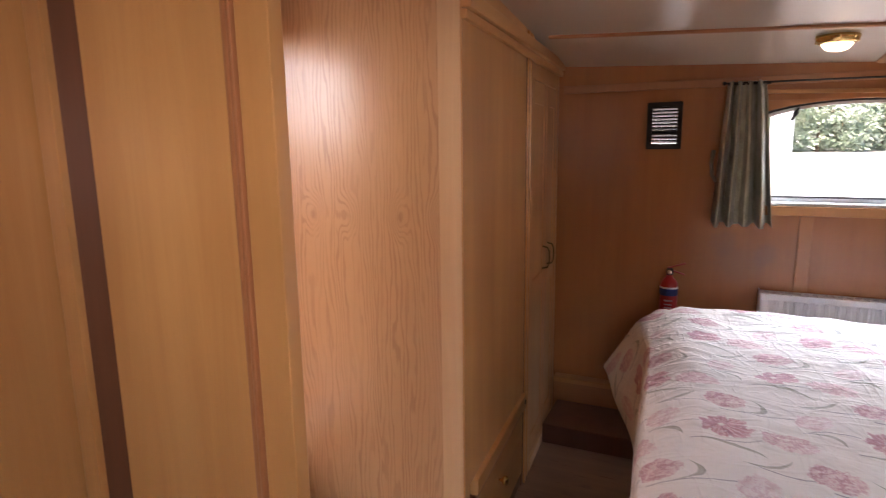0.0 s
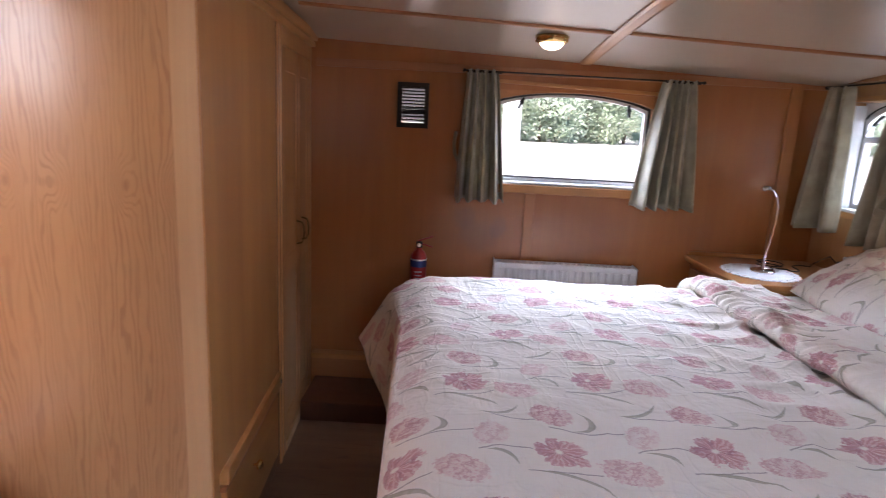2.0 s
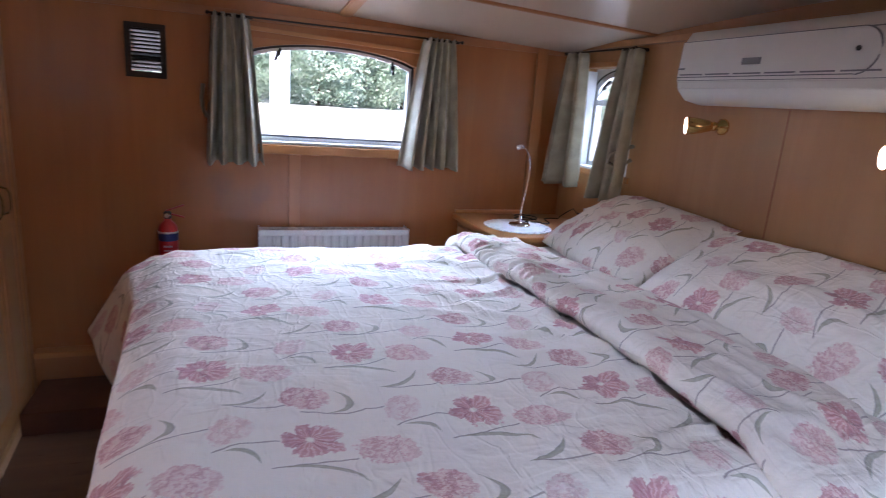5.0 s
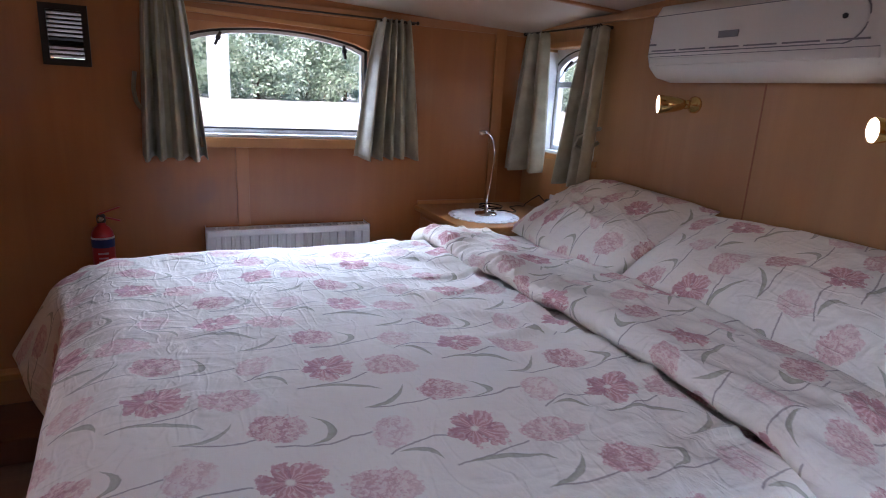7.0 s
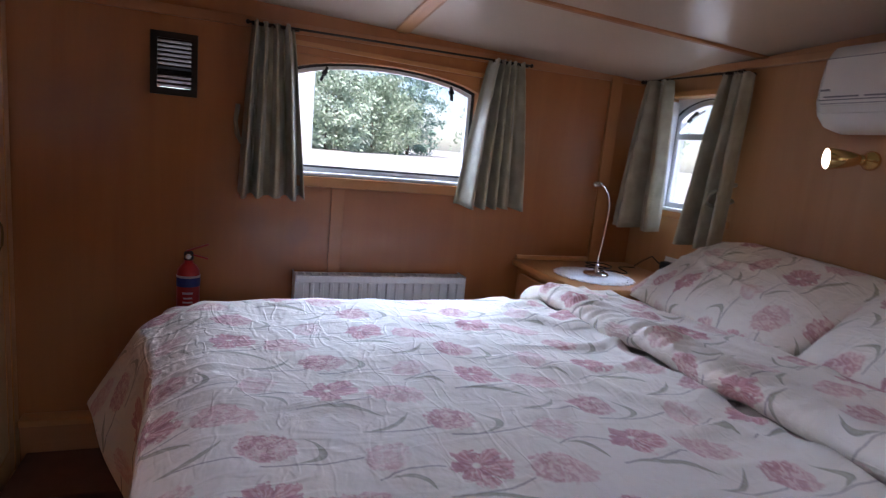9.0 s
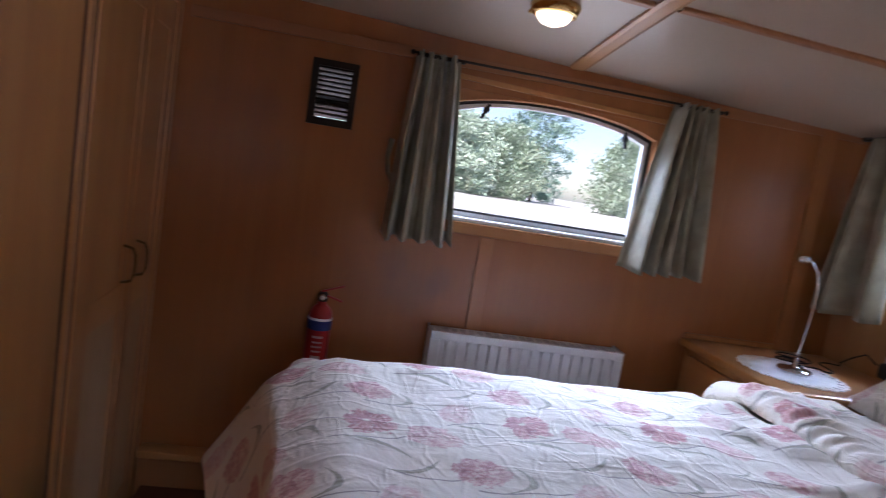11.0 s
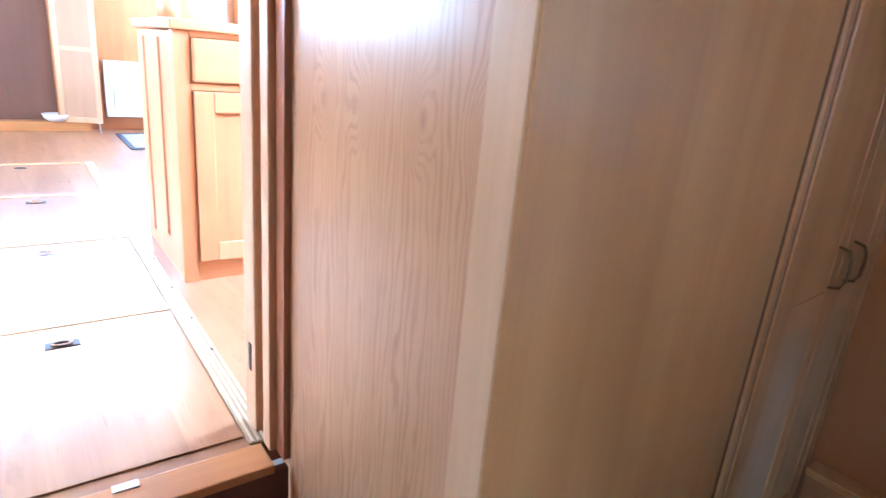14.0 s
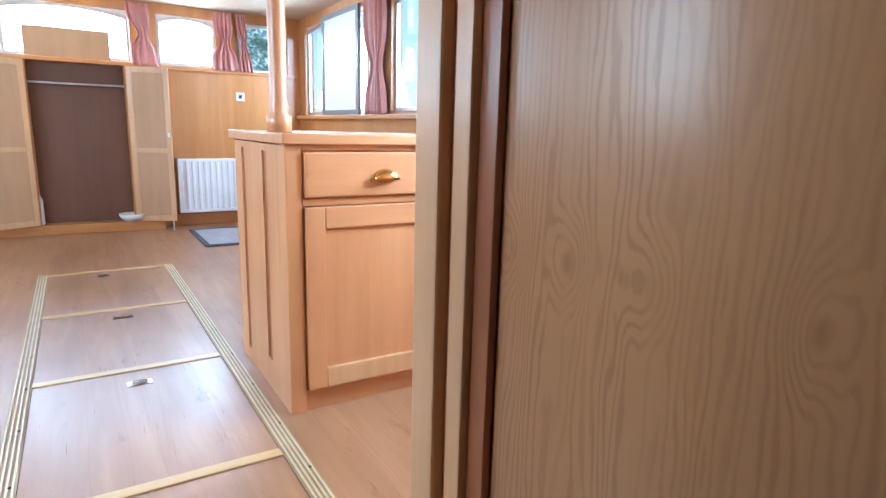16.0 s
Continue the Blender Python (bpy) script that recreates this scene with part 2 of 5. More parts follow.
def floor_material(name, dark, light):
    """Laminate boards laid along the boat, with faint joints and knots."""
    w = Mat(name, 0.3, coat=0.1)
    grain = w.noise(w.coords(scale=(1.2, 16, 1)), 1.0, 4, 0.6, 0.8)
    fine = w.noise(w.coords(scale=(6, 160, 1)), 1.0, 2)
    blot = w.noise(w.coords(scale=(5.5, 13, 1)), 1.0, 3, 0.6)
    cloud = w.noise(w.coords(scale=(1.5, 4, 1)), 1.0, 2, 0.5)
    x, y, z = w.split(w.coords())
    row = (y / 0.19).op("FLOOR")
    tone = ((row * 12.9898).op("SINE") * 43758.5).op("FRACT")
    edge = (y / 0.19).op("FRACT").step(0.012, 0.0)
    col = w.mix(grain.step(0.25, 0.8) * 0.75 + fine * 0.25, dark, light)
    col = w.mix(tone * 0.18, col, tuple(v * 0.6 for v in dark))
    col = w.mix(cloud.step(0.4, 0.7) * 0.45, col, tuple(v * 0.75 for v in dark))
    col = w.mix(blot.step(0.60, 0.76) * 0.6, col, tuple(v * 0.55 for v in dark))
    col = w.mix(edge * 0.4, col, tuple(v * 0.4 for v in dark))
    w.colour(col)
    w.rough(fine * 0.12 + 0.24)
    w.bump(edge * -1.0 + fine * 0.15, 0.2, 0.001)
    return w.m


laminate = floor_material("oak_laminate", (0.28, 0.13, 0.058), (0.41, 0.215, 0.108))
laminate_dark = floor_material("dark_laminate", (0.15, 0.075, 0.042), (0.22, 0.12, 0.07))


def curtain_material(name, base, shade, weave=900.0):
    w = Mat(name, 0.34)
    n = w.noise(w.coords(), 14, 3)
    th = w.noise(w.coords(scale=(1, 1, 0.15)), weave, 1)
    w.colour(w.mix(n.step(0.3, 0.75), shade, base))
    w.bump(th, 0.15, 0.0008)
    w.b.inputs["Sheen Weight"].default_value = 0.25
    w.b.inputs["Transmission Weight"].default_value = 0.0
    return w.m


sage = curtain_material("sage_grey_satin", (0.40, 0.36, 0.25), (0.29, 0.258, 0.178))
rose = curtain_material("faded_rose_cloth", (0.52, 0.22, 0.19), (0.44, 0.17, 0.15))

glass = Mat("clear_glass", 0.0)
glass.b.inputs["Transmission Weight"].default_value = 1.0
glass.b.inputs["IOR"].default_value = 1.45
glass = glass.m
milk = Mat("lit_milk_glass", 0.3)
milk.colour((0.9, 0.88, 0.82))
milk.b.inputs["Emission Color"].default_value = (1.0, 0.80, 0.55, 1)
milk.b.inputs["Emission Strength"].default_value = 1.4
milk = milk.m
glow = Mat("lit_reflector_bulb", 0.4)
glow.b.inputs["Emission Color"].default_value = (1.0, 0.82, 0.58, 1)
glow.b.inputs["Emission Strength"].default_value = 9.0
glow = glow.m


def floral(name):
    """Cream cotton printed with carnations, tulip heads, leaves and stems on a slanting lattice, in metres of cloth."""
    w = Mat(name, 0.85)
    warp_v = w.coords("UV")
    n1 = w.noise(w.coords("UV"), 16, 3, 0.6)
    n2 = w.noise(w.coords("UV", (1, 1, 1), (0, 0, 1.1)), 23, 3, 0.6)
    petal = w.noise(w.coords("UV"), 75, 3, 0.65)
    blotch = w.noise(w.coords("UV"), 30, 2, 0.6)
    big = w.noise(w.coords("UV"), 2.2, 2, 0.5)
    x, y, z = w.split(warp_v)
    x = x + (n1 - 0.5) * 0.012
    y = y + (n2 - 0.5) * 0.012
    ax, ay, bx, by = 0.305, 0.033, 0.1255, 0.333
    det = ax * by - ay * bx
    cream, green = (0.78, 0.715, 0.615), (0.31, 0.30, 0.19)
    col = w.mix(big.step(0.3, 0.7) * 0.5, cream, (0.80, 0.745, 0.665))

    def cell(px, py):
        """Distance in metres from the nearest point of the lattice through (px, py)."""
        qx, qy = x - px, y - py
        u = qx * (by / det) - qy * (bx / det)
        v = qy * (ax / det) - qx * (ay / det)
        u = (u + 0.5).op("FRACT") - 0.5
        v = (v + 0.5).op("FRACT") - 0.5
        return u * ax + v * bx, u * ay + v * by

    # the print's own axes: flowers point along the first
    ca, sa = math.cos(-0.38), math.sin(-0.38)
    hx, hy = 1.011, -0.120

    def stroke(col, p, m, q, half, strength, pointed):
        """A brush stroke from p by way of m to q; pointed strokes are leaves."""
        cx, cy = (p[0] + q[0]) / 2, (p[1] + q[1]) / 2
        long = math.hypot(q[0] - p[0], q[1] - p[1]) / 2
        c, s = (q[0] - cx) / long, (q[1] - cy) / long
        rise = (m[1] - cy) * c - (m[0] - cx) * s
        dx, dy = cell(hx + cx, hy + cy)
        rx, ry = (dx * c + dy * s) / long, dy * c - dx * s
        bow = rx * rx * -1.0 + 1.0
        off = (ry - bow * rise).op("ABSOLUTE")
        ends = rx.op("ABSOLUTE").step(1.0, 0.93)
        if pointed:
            edge = bow.op("MAXIMUM", 0.0) * half * (blotch * 0.5 + 0.75)
            m2 = (off - edge).step(0.0012, -0.0012) * ends
            tint = w.mix(petal.step(0.35, 0.65), green, (0.40, 0.37, 0.27))
            tint = w.mix((ry - bow * rise).step(0.0, half * 0.8) * 0.55, tint, (0.20, 0.19, 0.15))
            return w.mix(m2 * strength, col, tint)
        return w.mix(off.step(half + 0.0012, half - 0.0008) * ends * strength, col, (0.27, 0.22, 0.20))

    def head(px, py):
        dx, dy = cell(hx + px, hy + py)
        return dx * ca + dy * sa, dy * ca - dx * sa

    def tulip(col, px, py, size, dark, tint, pale, strength):
        """An open head: six uneven petals streaked from a pale heart to their tips."""
        rx, ry = head(px, py)
        r = (rx * rx + ry * ry + 0.000001).op("SQRT")
        th = ry.op("ARCTAN2", rx)
        lobe = (th * 2.5 + (n1 - 0.5) * 4.0 + (blotch - 0.5) * 3.5 + 0.5).op("COSINE").op("ABSOLUTE")
        reach = (lobe.op("POWER", 0.6) * 0.38 + 0.62 + th.op("COSINE") * 0.16 + (petal - 0.5) * 0.7 + (n2 - 0.5) * 0.6) * size
        f = r / reach
        lines = (th * 21.0 + (petal - 0.5) * 12.0).op("SINE")
        shade = w.mix(lines.step(-0.3, 0.8) * 0.8, tint, pale)
        shade = w.mix(lobe.step(0.5, 0.1) * 0.8, shade, dark)
        shade = w.mix(petal.step(0.56, 0.66) * 0.6, shade, cream)
        shade = w.mix(rx.step(0.01, -0.035) * blotch.step(0.3, 0.55) * 0.7, shade, dark)
        shade = w.mix(f.step(0.75, 1.0) * 0.35, shade, pale)
        shade = w.mix(r.step(0.010, 0.004), shade, cream)
        return w.mix(f.step(1.03, 0.95) * strength, col, shade)

    def carnation(col, px, py, long, wide, dark, tint, pale, strength):
        """A ruffled oval head, darker and more broken at its base, fading to the tips."""
        rx, ry = head(px, py)
        f = ((rx * rx) / (long * long) + (ry * ry) / (wide * wide) + 0.0001).op("SQRT") + (petal - 0.5) * 0.75 + (n2 - 0.5) * 0.55
        th = ry.op("ARCTAN2", rx + long * 1.25)
        lines = (th * 26.0 + (petal - 0.5) * 15.0).op("SINE")
        frill = (rx * 190.0 + (petal - 0.5) * 20.0 + (blotch - 0.5) * 9.0).op("SINE")
        shade = w.mix(blotch.step(0.35, 0.65) * 0.8, tint, pale)
        shade = w.mix(lines.step(0.1, 0.9) * 0.6, shade, pale)
        shade = w.mix(frill.step(0.35, 0.9) * 0.7, shade, dark)
        shade = w.mix(frill.step(-0.5, -0.95) * 0.6, shade, cream)
        shade = w.mix(rx.step(0.0, -long) * petal.step(0.35, 0.6) * 0.6, shade, dark)
        shade = w.mix(rx.step(0.2 * long, 1.1 * long) * 0.5, shade, w.mix(0.5, pale, cream))
        return w.mix(f.step(1.02, 0.9) * strength, col, shade)

    for p, m, q in (((-0.152, -0.013), (-0.105, 0.004), (-0.045, 0.0)), ((-0.067, -0.073), (0.003, -0.067), (0.075, -0.055)),
                    ((-0.140, 0.129), (-0.080, 0.116), (-0.025, 0.118)), ((-0.009, 0.090), (0.062, 0.082), (0.150, 0.092))):
        col = stroke(col, p, m, q, 0.0016, 0.75, False)
    for p, m, q, half in (((-0.136, -0.010), (-0.100, -0.016), (-0.078, -0.056), 0.0055), ((-0.050, -0.074), (0.023, -0.082), (0.080, -0.128), 0.006),
                          ((-0.150, 0.130), (-0.090, 0.139), (-0.058, 0.176), 0.0055), ((0.060, 0.160), (0.094, 0.126), (0.034, 0.084), 0.007)):
        col = stroke(col, p, m, q, half, 0.8, True)
    deep, wine = (0.40, 0.13, 0.15), (0.34, 0.085, 0.12)
    col = tulip(col, 0.0, 0.0, 0.052, wine, (0.52, 0.20, 0.21), (0.72, 0.46, 0.43), 0.86)
    col = carnation(col, 0.124, -0.045, 0.056, 0.040, (0.50, 0.22, 0.22), (0.63, 0.34, 0.32), (0.76, 0.55, 0.50), 0.8)
    col = carnation(col, 0.007, 0.140, 0.048, 0.040, deep, (0.59, 0.28, 0.27), (0.72, 0.47, 0.43), 0.85)
    col = carnation(col, 0.180, 0.078, 0.036, 0.043, (0.56, 0.30, 0.29), (0.68, 0.43, 0.39), (0.78, 0.64, 0.59), 0.72)
    w.colour(col)
    ridge = (w.noise(w.coords("UV", (5, 13, 1)), 1.0, 2, 0.5, 0.6) - 0.5).op("ABSOLUTE").step(0.09, 0.0)
    ridge_2 = (w.noise(w.coords("UV", (17, 7, 1)), 1.0, 2, 0.5, 0.6) - 0.5).op("ABSOLUTE").step(0.07, 0.0)
    w.bump(w.noise(w.coords("UV"), 11, 4, 0.6, 0.4) + ridge * 0.22 + ridge_2 * 0.16, 0.55, 0.012)
    w.b.inputs["Sheen Weight"].default_value = 0.1
    return w.m


print_cloth = floral("floral_cotton")


def leaf_material(name, a, b):
    w = Mat(name, 0.6)
    info = w.t.nodes.new("ShaderNodeNewGeometry")
    w.colour(w.mix(Sig(w.t, info.outputs["Random Per Island"]), a, b))
    return w.m


# Leaf greens are lifted pale, with the bright outdoor haze in their colour.
leaves_a = leaf_material("leaves_green_hazed", (0.20, 0.33, 0.25), (0.40, 0.52, 0.42))
leaves_b = leaf_material("leaves_yellow_green_hazed", (0.30, 0.40, 0.26), (0.50, 0.57, 0.44))


# ---- building helpers ----
def add_box(bm, x0, y0, z0, x1, y1, z1, bevel=0.0):
    m = Matrix.LocRotScale(((x0 + x1) / 2, (y0 + y1) / 2, (z0 + z1) / 2), None, (abs(x1 - x0), abs(y1 - y0), abs(z1 - z0)))
    made = bmesh.ops.create_cube(bm, size=1.0, matrix=m)
    if bevel:
        edges = {e for v in made["verts"] for e in v.link_edges}
        bmesh.ops.bevel(bm, geom=list(edges), offset=bevel, segments=2, affect="EDGES", profile=0.6)
    return bm


def box(x0, y0, z0, x1, y1, z1, bevel=0.0):
    return add_box(bmesh.new(), x0, y0, z0, x1, y1, z1, bevel)


def boxes(*rows, bevel=0.0):
    bm = bmesh.new()
    for r in rows:
        add_box(bm, *r, bevel=bevel)
    return bm


def lathe(profile, steps=32):
    """A turned body about z from (radius, height) pairs."""
    bm = bmesh.new()
    rings = []
    for r, z in profile:
        rings.append([bm.verts.new((r * math.cos(2 * math.pi * i / steps), r * math.sin(2 * math.pi * i / steps), z)) for i in range(steps)])
    for a, b in zip(rings, rings[1:]):
        for i in range(steps):
            bm.faces.new((a[i], a[(i + 1) % steps], b[(i + 1) % steps], b[i]))
    bm.faces.new(list(reversed(rings[0])))
    bm.faces.new(rings[-1])
    return bm


def tube(points, radius, sides=10, taper=None):
    """A round bar along a smooth run of points."""
    bm = bmesh.new()
    pts = [Vector(p) for p in points]
    rings, ref = [], Vector((0.31, 0.17, 0.93)).normalized()
    for i, p in enumerate(pts):
        d = (pts[min(i + 1, len(pts) - 1)] - pts[max(i - 1, 0)]).normalized()
        a = d.cross(ref)
        if a.length < 0.05:
            a = d.cross(Vector((1, 0, 0)))
        a.normalize()
        b = d.cross(a)
        r = radius if taper is None else radius + (taper - radius) * i / (len(pts) - 1)
        rings.append([bm.verts.new(p + a * r * math.cos(2 * math.pi * k / sides) + b * r * math.sin(2 * math.pi * k / sides)) for k in range(sides)])
    for a, b in zip(rings, rings[1:]):
        for k in range(sides):
            bm.faces.new((a[k], a[(k + 1) % sides], b[(k + 1) % sides], b[k]))
    bm.faces.new(list(reversed(rings[0])))
    bm.faces.new(rings[-1])
    return bm


def slab(outline, axis, a, b):
    """An outline in two axes, given thickness from a to b along the third ("x", "y" or "z")."""
    bm = bmesh.new()
    put = {"x": lambda p, d: (d, p[0], p[1]), "y": lambda p, d: (p[0], d, p[1]), "z": lambda p, d: (p[0], p[1], d)}[axis]
    lo = [bm.verts.new(put(p, a)) for p in outline]
    hi = [bm.verts.new(put(p, b)) for p in outline]
    bm.faces.new(lo)
    bm.faces.new(list(reversed(hi)))
    for i in range(len(lo)):
        j = (i + 1) % len(lo)
        bm.faces.new((lo[j], lo[i], hi[i], hi[j]))
    bmesh.ops.recalc_face_normals(bm, faces=bm.faces)
    return bm


def moved(bm, m):
    bmesh.ops.transform(bm, matrix=m, verts=bm.verts)
    return bm


def solid(name, bm, material, smooth=False):
    data = bpy.data.meshes.new(name)
    bmesh.ops.recalc_face_normals(bm, faces=bm.faces)
    bm.to_mesh(data)
    bm.free()
    data.materials.append(material)
    if smooth:
        data.shade_smooth()
    return new(name, data)


def part(name, bm, material, parent, label="", smooth=False):
    ob = solid(name, bm, material, smooth)
    ob.parent = parent
    if parent is not None:
        ob.matrix_parent_inverse = parent.matrix_world.inverted()
    return tagged(ob, label)


def thing(name, place, label, category, group="", kind=""):
    ob = new(name)
    ob.location = place
    ob.empty_display_size = 0.1
    bpy.context.view_layer.update()
    return tagged(ob, label, category, group, kind)


def structure(name, bm, material, label, category, smooth=False):
    return tagged(solid(name, bm, material, smooth), label, category, "", "structure")


def arch(x0, x1, z0, z1, rise, n=14):
    """Outline of an opening with a low arched head."""
    pts = [(x0, z0), (x1, z0)]
    for i in range(n + 1):
        f = 1 - i / n
        pts.append((x0 + (x1 - x0) * f, z1 - rise + rise * (1 - (2 * f - 1) ** 2) ** 0.8))
    return pts


def arch_head(x0, x1, z1, rise, top, n=14):
    """What fills the corners above an arched head, up to the level top."""
    pts = [(x0, top)]
    for i in range(n + 1):
        f = i / n
        pts.append((x0 + (x1 - x0) * f, z1 - rise + rise * (1 - (2 * f - 1) ** 2) ** 0.8))
    return pts + [(x1, top)]


def ring_frame(outline, inner, axis, a, b):
    """A frame between two outlines with the same number of points."""
    bm = bmesh.new()
    put = {"x": lambda p, d: (d, p[0], p[1]), "y": lambda p, d: (p[0], d, p[1])}[axis]
    rows = [[bm.verts.new(put(p, d)) for p in o] for o, d in ((outline, a), (inner, a), (inner, b), (outline, b))]
    n = len(outline)
    for r in range(4):
        s, t = rows[r], rows[(r + 1) % 4]
        for i in range(n):
            j = (i + 1) % n
            bm.faces.new((s[i], s[j], t[j], t[i]))
    return bm


def ceiling_z(x, y):
    return 1.455 - 0.046 * x + 0.025 * (1.32 ** 2 - (y + 0.4) ** 2)


FLOOR_B, SIDE, BULK, END = -0.44, 1.54, 2.50, -6.15
NEAR = -2.35

# ---- outside ----
ground = structure("ground", box(-400, -400, -1.3, 400, 400, -1.0), ground_mat, "pale sunlit gravel and dry grass on the canal bank", "ground")


structure("far_bank", slab([(44.0, -1.0), (52.0, -0.15), (400.0, -0.1), (400.0, -1.0)], "x", -400, 400), ground_mat, "pale raised bank across the water under the trees", "ground")


def tree(name, place, height, spread, seed, material, label):
    rng = random.Random(seed)
    t = thing(name, place, label, "tree", "trees on the far bank")
    x, y, z = place
    part("trunk", tube([(x, y, z), (x + 0.1, y, z + height * 0.15), (x, y + 0.1, z + height * 0.3), (x, y, z + height * 0.5)], 0.24, 8, 0.05), bark, t, smooth=True)
    verts, faces = [], []
    for c in range(170):
        a, h = rng.random() * 6.283, rng.random()
        rad = spread * (0.35 + 0.65 * math.sin(math.pi * min(1, 0.12 + h * 0.85))) * math.sqrt(rng.random())
        centre = Vector((x + rad * math.cos(a), y + rad * math.sin(a), z + height * (0.03 + 0.95 * h)))
        size = rng.uniform(0.25, 0.6) * spread * 0.42
        for k in range(72):
            d = Vector((rng.gauss(0, 1), rng.gauss(0, 1), rng.gauss(0, 0.8))) * size * 0.5
            p, s = centre + d, rng.uniform(0.11, 0.26)
            u = Vector((rng.uniform(-1, 1), rng.uniform(-1, 1), rng.uniform(-1, 1))).normalized()
            v = u.orthogonal().normalized()
            i = len(verts)
            verts += [p - u * s, p + v * s * 0.6, p + u * s, p - v * s * 0.6]
            faces.append((i, i + 1, i + 2, i + 3))
    data = bpy.data.meshes.new("crown")
    data.from_pydata([tuple(v) for v in verts], [], faces)
    data.materials.append(material)
    crown = new("crown", data)
    crown.parent = t
    crown.matrix_parent_inverse = t.matrix_world.inverted()
    return t


willow = tree("tree", (0, 66, -0.2), 14.2, 5.4, 5, leaves_a, "leafy green tree on the far bank")
shrub = tree("tree", (9, 60, -0.2), 8.2, 5.6, 8, leaves_b, "yellow-green bushy tree on the far bank")
poplar = tree("tree", (21, 72, -0.2), 15.2, 4.6, 11, leaves_a, "tall green tree on the far bank")
for src, x, y, turn in [(shrub, -11, 63, 40), (poplar, -20, 74, 100), (willow, -31, 68, 60), (shrub, 30, 62, 150), (willow, 39, 70, 200), (shrub, 50, 64, 80), (poplar, 62, 76, 20),
                        (willow, 74, 66, 130), (shrub, 15, 66, 260), (shrub, -42, 62, 300), (poplar, -55, 74, 220), (willow, -72, 66, 10), (willow, 4, 79, 300), (shrub, 2, 57, 200), (shrub, 37, 59, 20),
                        (shrub, 96, 40, 70), (willow, 90, 58, 75), (willow, -62, -10, 12), (shrub, -66, 4, 40), (poplar, -60, 14, 90),
                        (willow, -27, 22, 140), (willow, -33, 34, 250), (shrub, -21, 26, 10), (willow, 40, -28, 40), (willow, -20, -40, 80), (shrub, 8, -42, 130)]:
    copy_thing(src, pose(x, y, -0.2 if y > 52 else -1.0, 0, 0, turn))
pole = thing("mooring_pole", (1.235, 5.0, -1.0), "white-painted round wooden mooring pole on the bank", "pole")
part("post", moved(lathe([(0.10, 0), (0.10, 2.95), (0.08, 3.0)], 20), Matrix.Translation((1.235, 5.0, -1.0))), steel_hull, pole, smooth=True)

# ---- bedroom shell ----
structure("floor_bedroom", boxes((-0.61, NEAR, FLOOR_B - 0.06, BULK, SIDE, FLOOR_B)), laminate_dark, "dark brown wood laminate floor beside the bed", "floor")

# side wall with an arched window and a ventilator hole
WX0, WX1, WZ0, WZ1, WR = 0.825, 1.625, 0.745, 1.207, 0.06
VX0, VX1, VZ0, VZ1 = 0.378, 0.492, 1.022, 1.196
Y0, Y1 = SIDE, SIDE + 0.09
wall_side = structure("wall_side", boxes(
    (-0.75, Y0, -0.6, VX0, Y1, 1.6), (VX0, Y0, -0.6, VX1, Y1, VZ0), (VX0, Y0, VZ1, VX1, Y1, 1.6), (VX1, Y0, -0.6, WX0, Y1, 1.6),
    (WX0, Y0, -0.6, WX1, Y1, WZ0), (WX0, Y0, WZ1, WX1, Y1, 1.6), (WX1, Y0, -0.6, BULK + 0.2, Y1, 1.6)), cherry_scuffed, "cherry-stained panelled wall of the cabin side", "wall")
part("arch_panel", slab(arch_head(WX0, WX1, WZ1 - 0.002, WR, WZ1 + 0.002), "y", Y0 + 0.004, Y1 - 0.004), cherry_trim, wall_side)
structure("trim_lintel", moved(box(-0.43, -0.014, -0.009, 0.43, -0.0005, 0.009, 0.003), pose(1.23, Y0, 1.232, 0, 2.0, 0)), oak_x, "thin oak strip above the arched window", "trim")
structure("trim_sill", boxes((0.80, Y0 - 0.022, 0.70, 1.66, Y0 - 0.0005, 0.742), bevel=0.004), oak_x, "oak rail below the arched window", "trim")
structure("trim_batten_middle", box(1.023, Y0 - 0.014, -0.2, 1.076, Y0 - 0.0005, 0.699, 0.003), cherry_trim, "vertical wooden cover strip below the window", "trim")
structure("trim_batten_corner", box(2.275, Y0 - 0.016, -0.2, 2.335, Y0 - 0.0005, 1.36, 0.003), cherry_trim, "vertical wooden cover strip near the corner", "trim")
structure("trim_top_rail", box(-0.05, Y0 - 0.012, 1.275, BULK - 0.002, Y0 - 0.0005, 1.312, 0.003), cherry_trim_x, "wooden rail under the cabin ceiling", "trim")
structure("baseboard", boxes((-0.06, Y0 - 0.05, FLOOR_B, 0.62, Y0 - 0.0005, -0.235), bevel=0.006), cherry_trim_x, "boxed wooden skirting along the cabin side", "baseboard")
structure("baseboard_ledge", boxes((-0.06, Y0 - 0.068, -0.234, 0.62, Y0 - 0.0005, -0.207), bevel=0.005), oak_x, "rounded oak ledge on the boxed skirting", "baseboard")
structure("floor_plinth", boxes((-0.04, Y0 - 0.36, FLOOR_B, 0.62, Y0 - 0.051, FLOOR_B + 0.10), bevel=0.006), dark_wood, "low dark wooden plinth on the floor", "plinth")


